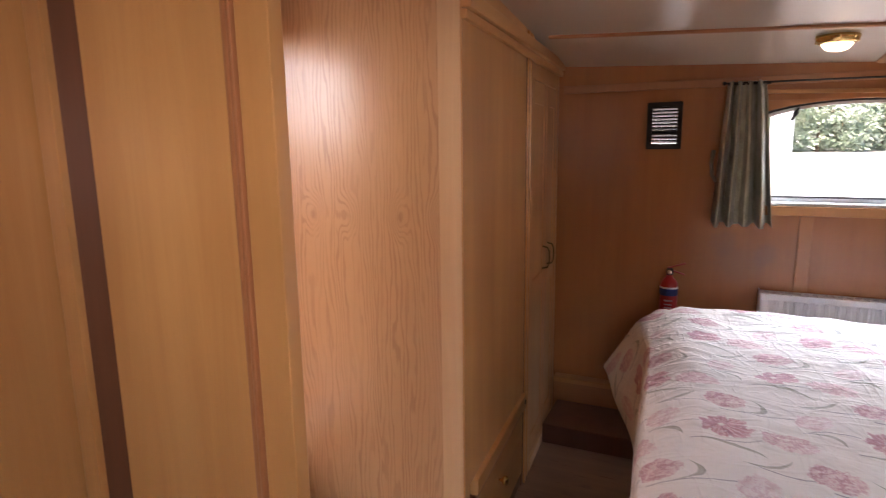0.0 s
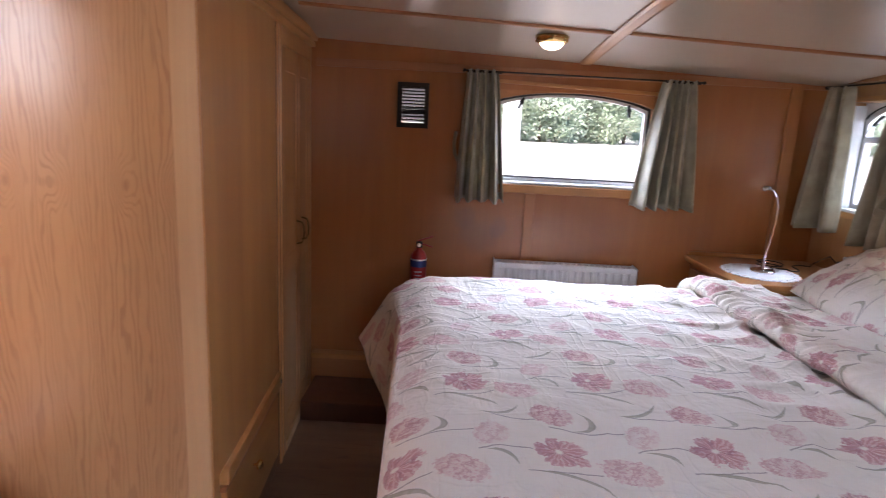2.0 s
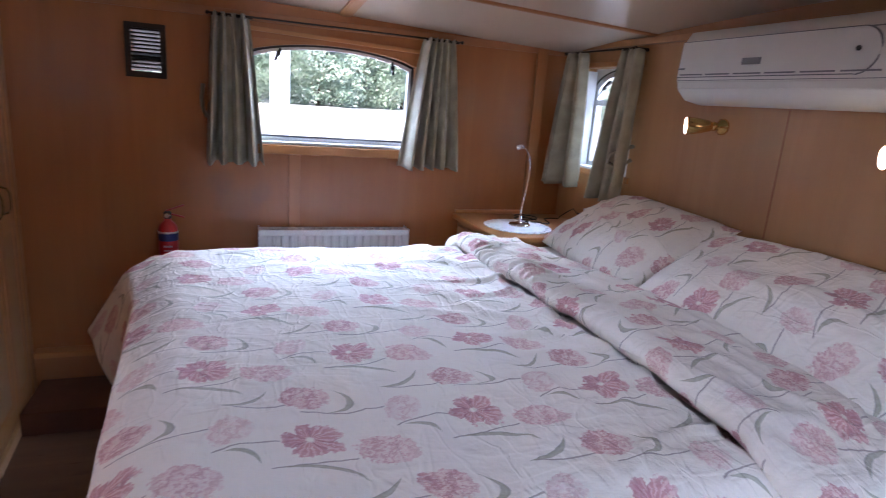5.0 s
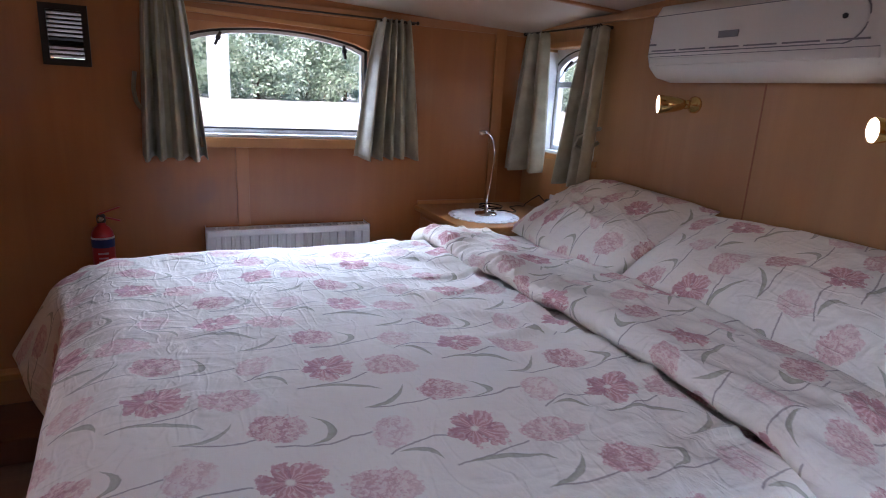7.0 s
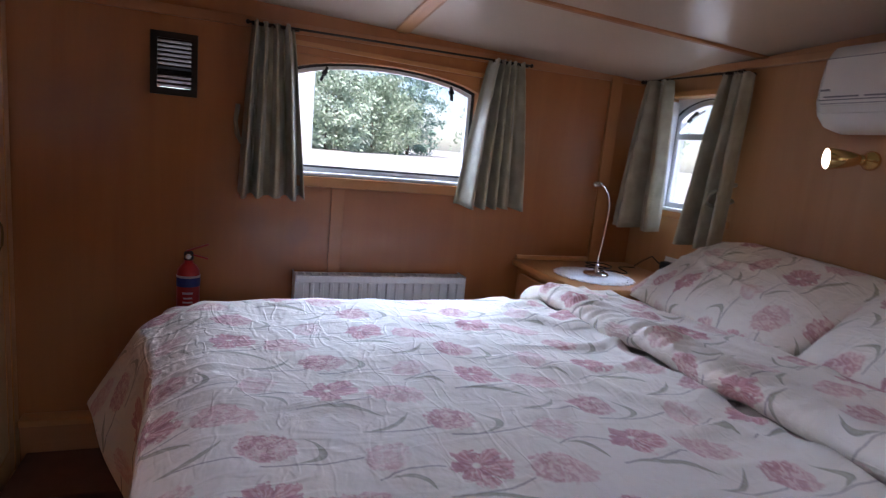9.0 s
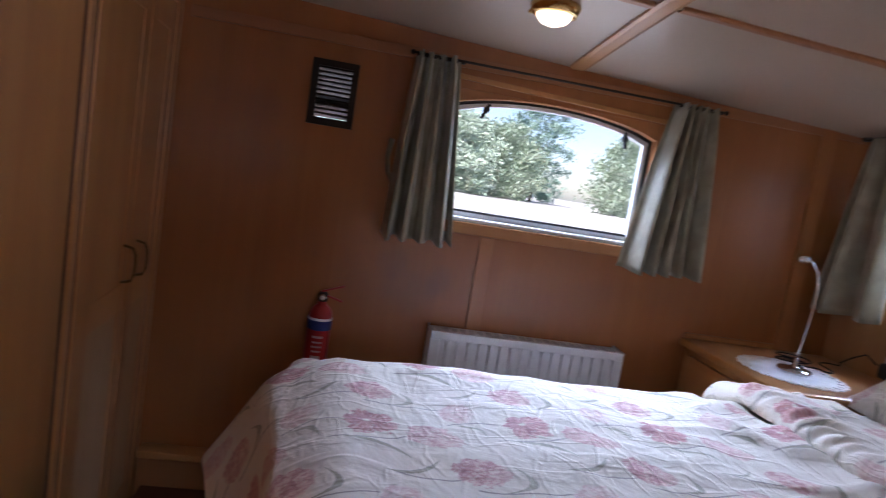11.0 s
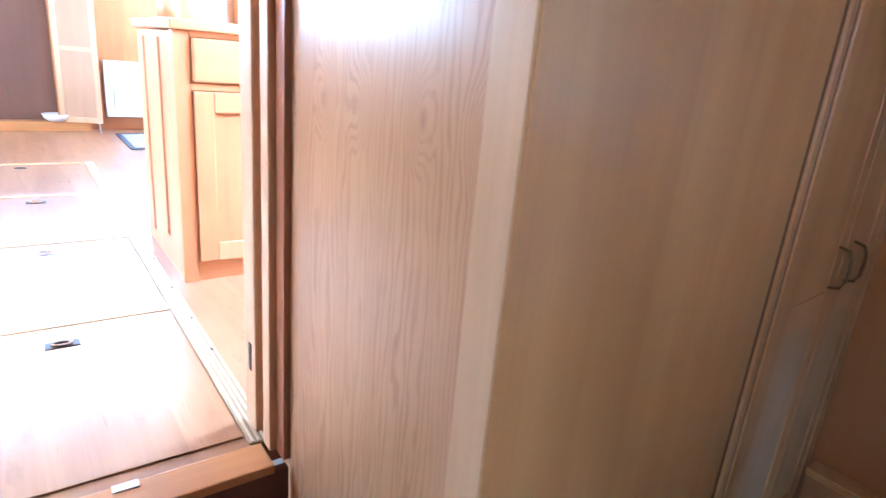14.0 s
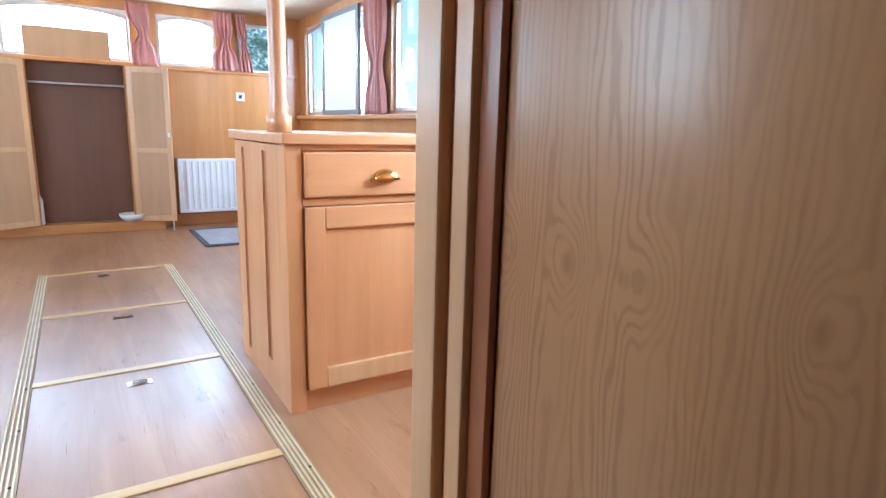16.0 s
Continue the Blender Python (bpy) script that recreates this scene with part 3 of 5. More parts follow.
def side_window(name, x0, x1, z0, z1, rise, y, label, latches=()):
    w = thing(name, ((x0 + x1) / 2, y, z0), label, "window", "", "structure")
    outer, mid = arch(x0, x1, z0, z1, rise), arch(x0 + 0.012, x1 - 0.012, z0 + 0.012, z1 - 0.010, rise)
    inner = arch(x0 + 0.026, x1 - 0.026, z0 + 0.030, z1 - 0.022, rise)
    part("window_frame", ring_frame(mid, inner, "y", y, y + 0.03), pale_frame, w)
    part("gasket", ring_frame(outer, mid, "y", y - 0.006, y + 0.034), black_rubber, w, "black rubber seal")
    part("seal_strip", box(x0 + 0.03, y - 0.004, z0 + 0.030, x1 - 0.03, y + 0.004, z0 + 0.038), black_rubber, w)
    pane = part("pane", slab(arch(x0 + 0.022, x1 - 0.022, z0 + 0.026, z1 - 0.02, rise), "y", y + 0.012, y + 0.018), glass, w)
    pane.visible_shadow = False
    for lx, lz, turn in latches:
        m = pose(lx, y - 0.012, lz, 0, turn, 0)
        part("latch", moved(boxes((-0.006, -0.008, -0.034, 0.006, 0.008, 0.026), (-0.010, -0.011, -0.008, 0.010, 0.011, 0.010), bevel=0.003), m), black_rubber, w, "black window catch")
    return w


side_window("window_1", WX0, WX1, WZ0, WZ1, WR, SIDE + 0.05, "arched cabin window in a white alloy frame", [(0.975, 1.150, 25), (1.515, 1.135, -8)])
structure("window_board", box(WX0, Y0 - 0.008, WZ0 - 0.002, WX1, Y0 + 0.048, WZ0 + 0.012, 0.003), pale_frame, "white window board under the arched window", "window sill")

# aft bulkhead with a small arched window
U0, U1, UZ0, UZ1, UR = 0.96, 1.40, 0.715, 1.215, 0.07
bulk = structure("wall_aft", boxes(
    (BULK, NEAR, -0.6, BULK + 0.12, U0, 1.6), (BULK, U0, -0.6, BULK + 0.12, U1, UZ0), (BULK, U0, UZ1, BULK + 0.12, U1, 1.6), (BULK, U1, -0.6, BULK + 0.12, SIDE, 1.6)),
    headboard_wood, "honey oak veneered bulkhead behind the bed head", "wall")
part("arch_panel", slab(arch_head(U0, U1, UZ1 - 0.002, UR, UZ1 + 0.002), "x", BULK + 0.06, BULK + 0.116), pale_frame, bulk)
structure("trim_window_reveal", boxes((BULK - 0.012, U0 - 0.03, UZ0 - 0.03, BULK - 0.0005, U1 + 0.03, UZ0 - 0.001), (BULK - 0.012, U0 - 0.03, UZ1 + 0.001, BULK - 0.0005, U1 + 0.03, UZ1 + 0.025), bevel=0.003), oak_y, "oak strips above and below the small window", "trim")
structure("trim_reveal_white", boxes((BULK + 0.002, U1 - 0.012, UZ0 + 0.013, BULK + 0.06, U1 - 0.001, UZ1 - 0.013), (BULK + 0.002, U0 + 0.001, UZ0 + 0.013, BULK + 0.06, U0 + 0.012, UZ1 - 0.013), (BULK - 0.004, U0 + 0.001, UZ0 + 0.001, BULK + 0.06, U1 - 0.001, UZ0 + 0.012)), pale_frame, "white lining of the small window", "trim")
structure("trim_seam", boxes((BULK - 0.003, 0.156, 0.30, BULK - 0.0005, 0.160, 1.05)), bead_wood, "dark joint between two veneer sheets", "trim")
win2 = thing("window_2", (BULK + 0.07, (U0 + U1) / 2, UZ0), "small arched window with a tilting top pane", "window", "", "structure")
part("window_frame", ring_frame(arch(U0 + 0.012, U1 - 0.012, UZ0 + 0.012, UZ1 - 0.008, UR), arch(U0 + 0.034, U1 - 0.034, UZ0 + 0.034, UZ1 - 0.03, UR), "x", BULK + 0.062, BULK + 0.095), alloy, win2)
part("gasket", ring_frame(arch(U0 + 0.003, U1 - 0.003, UZ0 + 0.003, UZ1 - 0.003, UR), arch(U0 + 0.012, U1 - 0.012, UZ0 + 0.012, UZ1 - 0.008, UR), "x", BULK + 0.060, BULK + 0.098), black_rubber, win2)
part("transom", box(BULK + 0.06, U0 + 0.03, 1.035, BULK + 0.09, U1 - 0.03, 1.062, 0.003), alloy, win2)
pane = part("pane", slab(arch(U0 + 0.03, U1 - 0.03, UZ0 + 0.03, UZ1 - 0.026, UR), "x", BULK + 0.075, BULK + 0.080), glass, win2)
pane.visible_shadow = False
part("latch", moved(boxes((-0.008, -0.006, -0.035, 0.008, 0.006, 0.03), bevel=0.003), pose(BULK + 0.05, 1.28, 1.135, 50, 0, 0)), black_rubber, win2, "black window catch")
part("stay", tube([(BULK + 0.055, 1.36, 1.07), (BULK + 0.05, 1.30, 1.12), (BULK + 0.055, 1.22, 1.16)], 0.005, 8), alloy, win2, "thin metal window stay")

# near side wall and the cambered ceiling
structure("wall_near", boxes((-0.75, NEAR - 0.09, -0.6, WX0, NEAR, 1.6), (WX0, NEAR - 0.09, -0.6, WX1, NEAR, WZ0), (WX0, NEAR - 0.09, WZ1, WX1, NEAR, 1.6), (WX1, NEAR - 0.09, -0.6, BULK + 0.12, NEAR, 1.6)), cherry, "cherry-stained wall on the other cabin side", "wall")
bm = bmesh.new()
nx, ny = 10, 24
grid = [[bm.verts.new((x, y, ceiling_z(x, y))) for y in np.linspace(NEAR, SIDE, ny)] for x in np.linspace(-0.75, BULK, nx)]
for i in range(nx - 1):
    for j in range(ny - 1):
        bm.faces.new((grid[i][j], grid[i][j + 1], grid[i + 1][j + 1], grid[i + 1][j]))
top = bmesh.ops.extrude_face_region(bm, geom=bm.faces[:])
bmesh.ops.translate(bm, verts=[v for v in top["geom"] if isinstance(v, bmesh.types.BMVert)], vec=(0, 0, 0.05))
structure("ceiling_bedroom", bm, ceiling_mat, "cambered cream-coloured satin board ceiling", "ceiling")


def ceiling_strip(name, pts, half, across, label, material):
    """A shallow strip that follows the ceiling's curve."""
    bm = bmesh.new()
    rows = []
    for x, y in pts:
        ox, oy = (half, 0) if across == "x" else (0, half)
        rows.append([bm.verts.new((x + sx * ox, y + sx * oy, ceiling_z(x, y) - dz)) for sx, dz in ((-1, -0.004), (-1, 0.006), (-0.6, 0.010), (0.6, 0.010), (1, 0.006), (1, -0.004))])
    for a, b in zip(rows, rows[1:]):
        for k in range(6):
            bm.faces.new((a[k], a[(k + 1) % 6], b[(k + 1) % 6], b[k]))
    return structure(name, bm, material, label, "trim")


ceiling_strip("trim_ceiling_long_1", [(x, 0.92) for x in np.linspace(0.03, 1.235, 8)], 0.016, "y", "wooden cover strip across the cabin ceiling", cherry_trim_x)
ceiling_strip("trim_ceiling_long_2", [(x, 0.90) for x in np.linspace(1.30, BULK, 8)], 0.014, "y", "wooden cover strip across the cabin ceiling", cherry_trim_x)
ceiling_strip("trim_ceiling_cross", [(1.268, y) for y in np.linspace(-2.3, 1.525, 14)], 0.030, "x", "wide wooden cover strip on the cabin ceiling", oak_y)
structure("trim_corner_cove", boxes((BULK - 0.03, NEAR, 1.30, BULK - 0.001, SIDE - 0.02, 1.33), bevel=0.006), headboard_wood, "wooden cove strip along the aft bulkhead", "trim")

# ---- wardrobe beside the doorway ----
TURN = 3.82
WARD = pose(0.034, 0.0, 0, 0, 0, TURN)
ward = thing("wardrobe", (0.037, 0.0, FLOOR_B), "tall built-in honey oak wardrobe with drawer and double door", "wardrobe")


def wpart(name, bm, material, parent, label="", smooth=False):
    return part(name, moved(bm, WARD), material, parent, label, smooth)


# local frame: x towards the room, y along the front
wpart("body", boxes((-0.34, 0.038, FLOOR_B, -0.016, 1.50, 1.30)), oak, ward)
front = wpart("front_panel", boxes((-0.015, 0.0452, -0.002, -0.001, 0.775, 1.50)), oak, ward, "broad oak veneer panel with soft stripes")
wpart("corner_post", boxes((-0.045, 0.0, FLOOR_B, 0.0, 0.045, 1.53), bevel=0.0012), oak, ward, "square oak corner post")
for i, (a, b, d, mt) in enumerate([(0.776, 0.800, -0.004, groove_wood), (0.801, 0.828, 0.003, oak), (0.829, 0.854, -0.004, groove_wood), (0.855, 0.900, 0.001, oak)]):
    wpart("groove" if mt is groove_wood else "stile", boxes((-0.03, a, FLOOR_B, d, b, 1.50), bevel=0.0 if mt is groove_wood else 0.003), mt, ward)
drawer = wpart("drawer", boxes((-0.02, 0.10, -0.36, 0.002, 0.758, -0.075), bevel=0.006), oak_y, ward)
wpart("drawer_rail", boxes((-0.02, 0.083, -0.062, 0.016, 0.775, -0.002), bevel=0.012), oak_y, ward, "rounded oak rail above the drawer")
wpart("drawer_bead", boxes((-0.02, 0.083, -0.085, 0.006, 0.775, -0.066), bevel=0.004), bead_wood, ward)
wpart("plinth", boxes((-0.05, 0.083, FLOOR_B, -0.012, 0.775, -0.365)), dark_wood, ward)
wpart("knob", moved(lathe([(0.004, 0), (0.006, 0.012), (0.016, 0.018), (0.018, 0.026), (0.012, 0.034), (0.002, 0.036)], 20), pose(0.002, 0.378, -0.175, 0, 90, 0)), brass, drawer, "round brass knob", True)
wpart("keyhole", moved(lathe([(0.010, 0), (0.010, 0.003), (0.004, 0.004)], 16), pose(0.0165, 0.742, -0.03, 0, 90, 0)), old_brass, ward)
wpart("cornice", boxes((-0.04, 0.0, 1.36, 0.014, 1.54, 1.386), (-0.04, 0.0, 1.388, 0.026, 1.54, 1.43), bevel=0.006), oak_y, ward, "moulded oak cornice under the ceiling")
for y0, y1, hy in ((0.905, 1.227, 1.176), (1.233, 1.472, 1.284)):
    door = wpart("door", boxes((-0.028, y0, -0.385, -0.0245, y1, 1.29)), oak, ward)
    for r in ((y0, -0.385, y0 + 0.055, 1.29), (y1 - 0.055, -0.385, y1, 1.29)):
        wpart("stile", box(-0.024, r[0], r[1], -0.006, r[2], r[3], 0.0015), oak, door)
    for z0, z1 in ((1.20, 1.29), (0.36, 0.44), (-0.385, -0.29)):
        wpart("rail", box(-0.024, y0 + 0.0555, z0, -0.006, y1 - 0.0555, z1, 0.0015), oak_y, door)
    wpart("upper_panel", boxes((-0.024, y0 + 0.056, 0.441, -0.0085, y1 - 0.056, 1.199)), oak, door)
    wpart("lower_panel", boxes((-0.024, y0 + 0.056, -0.289, -0.0085, y1 - 0.056, 0.359)), oak_dull, door, "duller, paler lower panel")
    pull = tube([(-0.006, hy, 0.452), (0.018, hy, 0.458), (0.026, hy, 0.475), (0.028, hy, 0.505), (0.026, hy, 0.535), (0.018, hy, 0.552), (-0.006, hy, 0.558)], 0.0042, 8)
    wpart("handle", pull, aged_brass, door, "dark bronze bow handle", True)
wpart("stile", boxes((-0.03, 1.478, FLOOR_B, -0.004, 1.535, 1.36), bevel=0.003), oak, ward)
wpart("head_rail", boxes((-0.03, 0.905, 1.294, -0.003, 1.472, 1.358), bevel=0.003), oak_y, ward)
wpart("threshold", boxes((-0.03, 0.905, FLOOR_B, 0.004, 1.472, -0.392), bevel=0.004), oak_pale, ward, "pale worn oak foot rail")
# end panel facing the doorway
part("end_panel", boxes((-0.612, 0.002, FLOOR_B, -0.036, 0.028, 1.52)), figured, ward, "book-matched figured oak end panel")

# Corner post's lit side is coloured paler; its front stays darker oak.
part("end_lip", boxes((-0.0355, -0.004, FLOOR_B, 0.030, -0.0005, 1.52), bevel=0.001), oak_pale, ward, "oak edging strip, coloured paler as the post's lit side")

# ---- forward bulkhead, doorway and its door ----
DO0 = -0.66
structure("wall_forward", boxes((-0.735, NEAR, -0.6, -0.615, DO0 - 0.04, 2.1), (-0.735, DO0 - 0.04, 1.40, -0.615, 0.0, 2.1), (-0.735, 0.030, -0.6, -0.615, SIDE, 2.1)), oak, "oak veneered bulkhead between cabin and saloon", "wall")
door_frame = thing("door_1", (-0.68, -0.34, 0.0), "open doorway with grooved oak jambs", "doorway", "", "structure")
part("jamb", boxes((-0.66, -0.014, 0.0, -0.6155, 0.0015, 1.42), bevel=0.003), bead_wood, door_frame, "dark reddish rebate of the jamb")
part("jamb", boxes((-0.705, -0.030, 0.0, -0.661, 0.010, 1.42), bevel=0.004), oak_pale, door_frame)
part("jamb", boxes((-0.738, -0.012, 0.03, -0.706, 0.010, 1.42), bevel=0.002), bead_wood, door_frame, "dark reddish groove")
part("jamb", boxes((-0.815, -0.036, 0.0, -0.739, 0.028, 1.42), bevel=0.006), oak_pale, door_frame)
part("jamb", boxes((-0.76, DO0 - 0.04, 0.0, -0.61, DO0, 1.42), bevel=0.006), oak, door_frame)
part("head", boxes((-0.76, DO0 - 0.04, 1.36, -0.61, 0.0, 1.42), bevel=0.006), oak_y, door_frame)
part("strike_plate", boxes((-0.779, -0.0385, 0.165, -0.763, -0.0355, 0.235), bevel=0.001), old_brass, door_frame, "small bronze strike plate")
structure("step_riser", boxes((-0.635, -0.70, FLOOR_B, -0.616, -0.001, -0.022)), dark_wood, "brown riser of the step up to the saloon", "step")
structure("step_nosing", boxes((-0.70, DO0, -0.02, -0.606, -0.037, 0.004), bevel=0.004), oak_y, "oak nosing at the edge of the saloon floor", "step")
structure("step_latch_plate", boxes((-0.699, -0.352, 0.0045, -0.676, -0.302, 0.007)), alloy, "small metal catch plate in the threshold", "catch plate")

leaf = thing("cabin_door", (-0.60, -0.70, FLOOR_B), "oak cabin door with a raised bead, standing open", "door")
part("stile", box(-0.062, -0.72, -0.40, 0.007, -0.685, 1.38, 0.003), oak, leaf)
part("bead", boxes((-0.074, -0.728, -0.40, -0.063, -0.69, 1.38), (-0.088, -0.724, -0.40, -0.0745, -0.69, 1.38), bevel=0.004), bead_wood, leaf, "red-brown double bead")
part("panel", box(-0.448, -0.716, -0.40, -0.0885, -0.688, 1.38), oak, leaf)
# The shadowed gap beside the hinges is drawn as a dark strip.
part("shaded_gap", box(-0.552, -0.70, -0.40, -0.449, -0.688, 1.38), dark_wood, leaf, "dark strip for the shaded gap by the hinges")
part("edge_stile", box(-0.606, -0.716, -0.40, -0.553, -0.688, 1.38, 0.003), oak, leaf)
part("foot_rail", box(-0.60, -0.719, FLOOR_B, 0.004, -0.687, -0.401), oak, leaf)

# ---- bed ----
BX0, BX1, BY0, BY1, BZ = 0.550, 2.46, -0.76, 0.90, 0.385
bed = thing("bed", (1.5, 0.07, FLOOR_B), "wide built-in double bed with a dark boxed base", "bed")
part("base", boxes((BX0 + 0.09, BY0 + 0.05, FLOOR_B, BX1 + 0.03, BY1 - 0.03, 0.12), bevel=0.01), base_fabric, bed)
part("mattress", boxes((BX0 + 0.06, BY0 + 0.02, 0.121, BX1 + 0.03, BY1 - 0.02, BZ - 0.04), bevel=0.05), white_label, bed, "white mattress")


def cloth(name, rows, cols, at, material, parent, label="", thick=0.012):
    """A sheet of cloth over the unit square; at(u, v) gives its place and its place on the print."""
    bm = bmesh.new()
    uv = bm.loops.layers.uv.new("UVMap")
    grid, marks = [], {}
    for i in range(rows + 1):
        line = []
        for j in range(cols + 1):
            p, q = at(i / rows, j / cols)
            v = bm.verts.new(p)
            marks[v] = q
            line.append(v)
        grid.append(line)
    for i in range(rows):
        for j in range(cols):
            f = bm.faces.new((grid[i][j], grid[i + 1][j], grid[i + 1][j + 1], grid[i][j + 1]))
            for loop in f.loops:
                loop[uv].uv = marks[loop.vert]
    data = bpy.data.meshes.new(name)
    bm.to_mesh(data)
    bm.free()
    data.materials.append(material)
    data.shade_smooth()
    ob = new(name, data)
    if parent is not None:
        ob.parent = parent
        ob.matrix_parent_inverse = parent.matrix_world.inverted()
    if thick:
        mod = ob.modifiers.new("thickness", "SOLIDIFY")
        mod.thickness, mod.offset = thick, -1
    return tagged(ob, label)


def bump_wave(x, y, seed, scale):
    return noise.noise(Vector((x * scale + seed, y * scale - seed, seed * 0.37)))


def drape(d, soft=0.07):
    """Out and down for a cloth that runs d past an edge."""
    if d <= 0:
        return 0.0, 0.0
    a = min(d / soft, 1.35)
    out, down = soft * math.sin(a), soft * (1 - math.cos(a))
    rest = max(0.0, d - soft * 1.35)
    return out + rest * 0.06, down + rest * 0.99


def foot_x(y):
    """The foot of the bed runs slightly askew."""
    return 0.540 - 0.066 * y


def ease(f):
    f = max(0.0, min(1.0, f))
    return f * f * (3 - 2 * f)


def duvet_at(u, v):
    """u runs from the foot to the turned-back edge, v from the near side to the far side."""
    w = BY0 - 0.34 + v * (BY1 - BY0 + 0.34 + 0.16)
    flare = ease((w - 0.36) / 0.34)
    hang = 0.42 - 0.17 * flare
    s = -hang + u * (1.20 + hang)
    y = w
    edge = foot_x(min(max(y, BY0), BY1)) + 0.05 * ease((y - BY1 + 0.13) / 0.15)
    x = edge + s
    ox, dx = drape(edge - x, 0.05)
    on, dn = drape(BY0 - y)
    of, df = drape(y - BY1)
    px = max(x, edge) - ox * (0.35 + 0.65 * flare)
    py = min(max(y, BY0), BY1) - on + of
    # the far corner of the foot stands out in a flap with a short hem
    px -= flare * min(dx, 0.22) * (0.50 + 0.08 * math.sin(y * 17))
    px += (0.012 * math.sin(y * 13 + 1.2) + 0.008 * math.sin(y * 27)) * min(1, dx * 4) * (1 - flare)
    inside = min(1.0, max(0.0, min(px - edge, py - BY0, BY1 - py) / 0.12))
    z = BZ + 0.045 * math.sin(inside * math.pi / 2) - max(dx, dn, df)
    far = max(0.0, min(1.0, (px - 1.15) / 0.5))
    crease = math.sin((px - 0.35 * py) * 34 + 3.0 * bump_wave(px, py, 5, 3)) * max(0, bump_wave(px, py, 9, 2.2) + 0.25)
    z += 0.014 * bump_wave(px, py, 3, 3.2) + 0.006 * bump_wave(px, py, 7, 9) + far * 0.018 * crease * inside
    for k, (sx, sy) in enumerate(((2.2, 7.5), (6.0, 3.0))):
        ridge = 1 - abs(noise.noise(Vector((px * sx + 0.8 * py + 4 * k, py * sy - 0.6 * px, 1.7 + k))))
        z += (0.004 + 0.010 * far) * max(0.0, ridge - 0.82) / 0.18 * inside
    z -= 0.045 * ease((px - 1.615) / 0.05)
    return (px, py, z), (x, y)


duvet = tagged(cloth("duvet", 150, 160, duvet_at, print_cloth, None), "cream floral cotton duvet turned back on the bed", "duvet")


def fold_at(u, v):
    """The turned-back band: a puffy roll at its lower edge, then flat towards the pillows."""
    w = BY0 - 0.30 + v * (BY1 - BY0 + 0.30 + 0.13)
    on, dn = drape(BY0 - w)
    of, df = drape(w - BY1)
    y = min(max(w, BY0), BY1) - on + of
    edge = 1.625 + 0.022 * math.sin(y * 4.2 + 2.2) + 0.012 * bump_wave(0.3, y, 4, 7)
    a = u * 3.2
    if a < 1.0:
        t = a * math.pi
        x, z = edge + 0.045 * (1 - math.sin(t)), BZ + 0.030 + 0.070 * (1 - math.cos(t)) / 2
    else:
        f = (a - 1.0) / 2.2
        x, z = edge + 0.045 + f * (0.31 + 0.05 * math.sin(y * 3.0 + 1.9)), BZ + 0.100 - 0.022 * f - 0.055 * ease((f - 0.8) / 0.2)
    inside = min(1.0, max(0.0, min(y - BY0, BY1 - y) / 0.12))
    z += -0.03 * (1 - inside) - max(dn, df)
    seam = math.exp(-((a - 0.95) / 0.55) ** 2)
    z += inside * 0.012 * max(0.0, 0.86 - abs(noise.noise(Vector((x * 9 + 2 * y, y * 5 - 3 * x, 8.1)))) * 3)
    z += inside * ease((y + 0.55) / 0.35) * 0.007 * math.sin(y * 150 + x * 60 + 6 * bump_wave(x, y, 2, 6)) * seam * (0.5 + bump_wave(x, y, 17, 7))
    z += inside * 0.004 * math.sin((y * 0.8 + x * 2.4) * 38 + 4 * bump_wave(x, y, 31, 4)) * (0.3 + 0.7 * abs(bump_wave(x, y, 6, 3))) + 0.010 * inside * bump_wave(x, y, 12, 5)
    return (x, y, z), (0.3 - u * 0.46, w + 0.11)


cloth("turned_edge", 56, 330, fold_at, print_cloth, duvet, "turned-back puffy edge with gathers")


def under_at(u, v):
    w = BY0 - 0.25 + v * (BY1 - BY0 + 0.25 + 0.10)
    on, dn = drape(BY0 - w)
    of, df = drape(w - BY1)
    y = min(max(w, BY0), BY1) - on + of
    x = 1.70 + u * 0.79
    return (x, y, BZ + 0.012 - max(dn, df) + 0.006 * bump_wave(x, y, 21, 6)), (x + 0.11, w + 0.05)


tagged(cloth("bottom_sheet", 16, 60, under_at, print_cloth, None, "", 0.006), "cream floral fitted sheet under the pillows", "sheet")


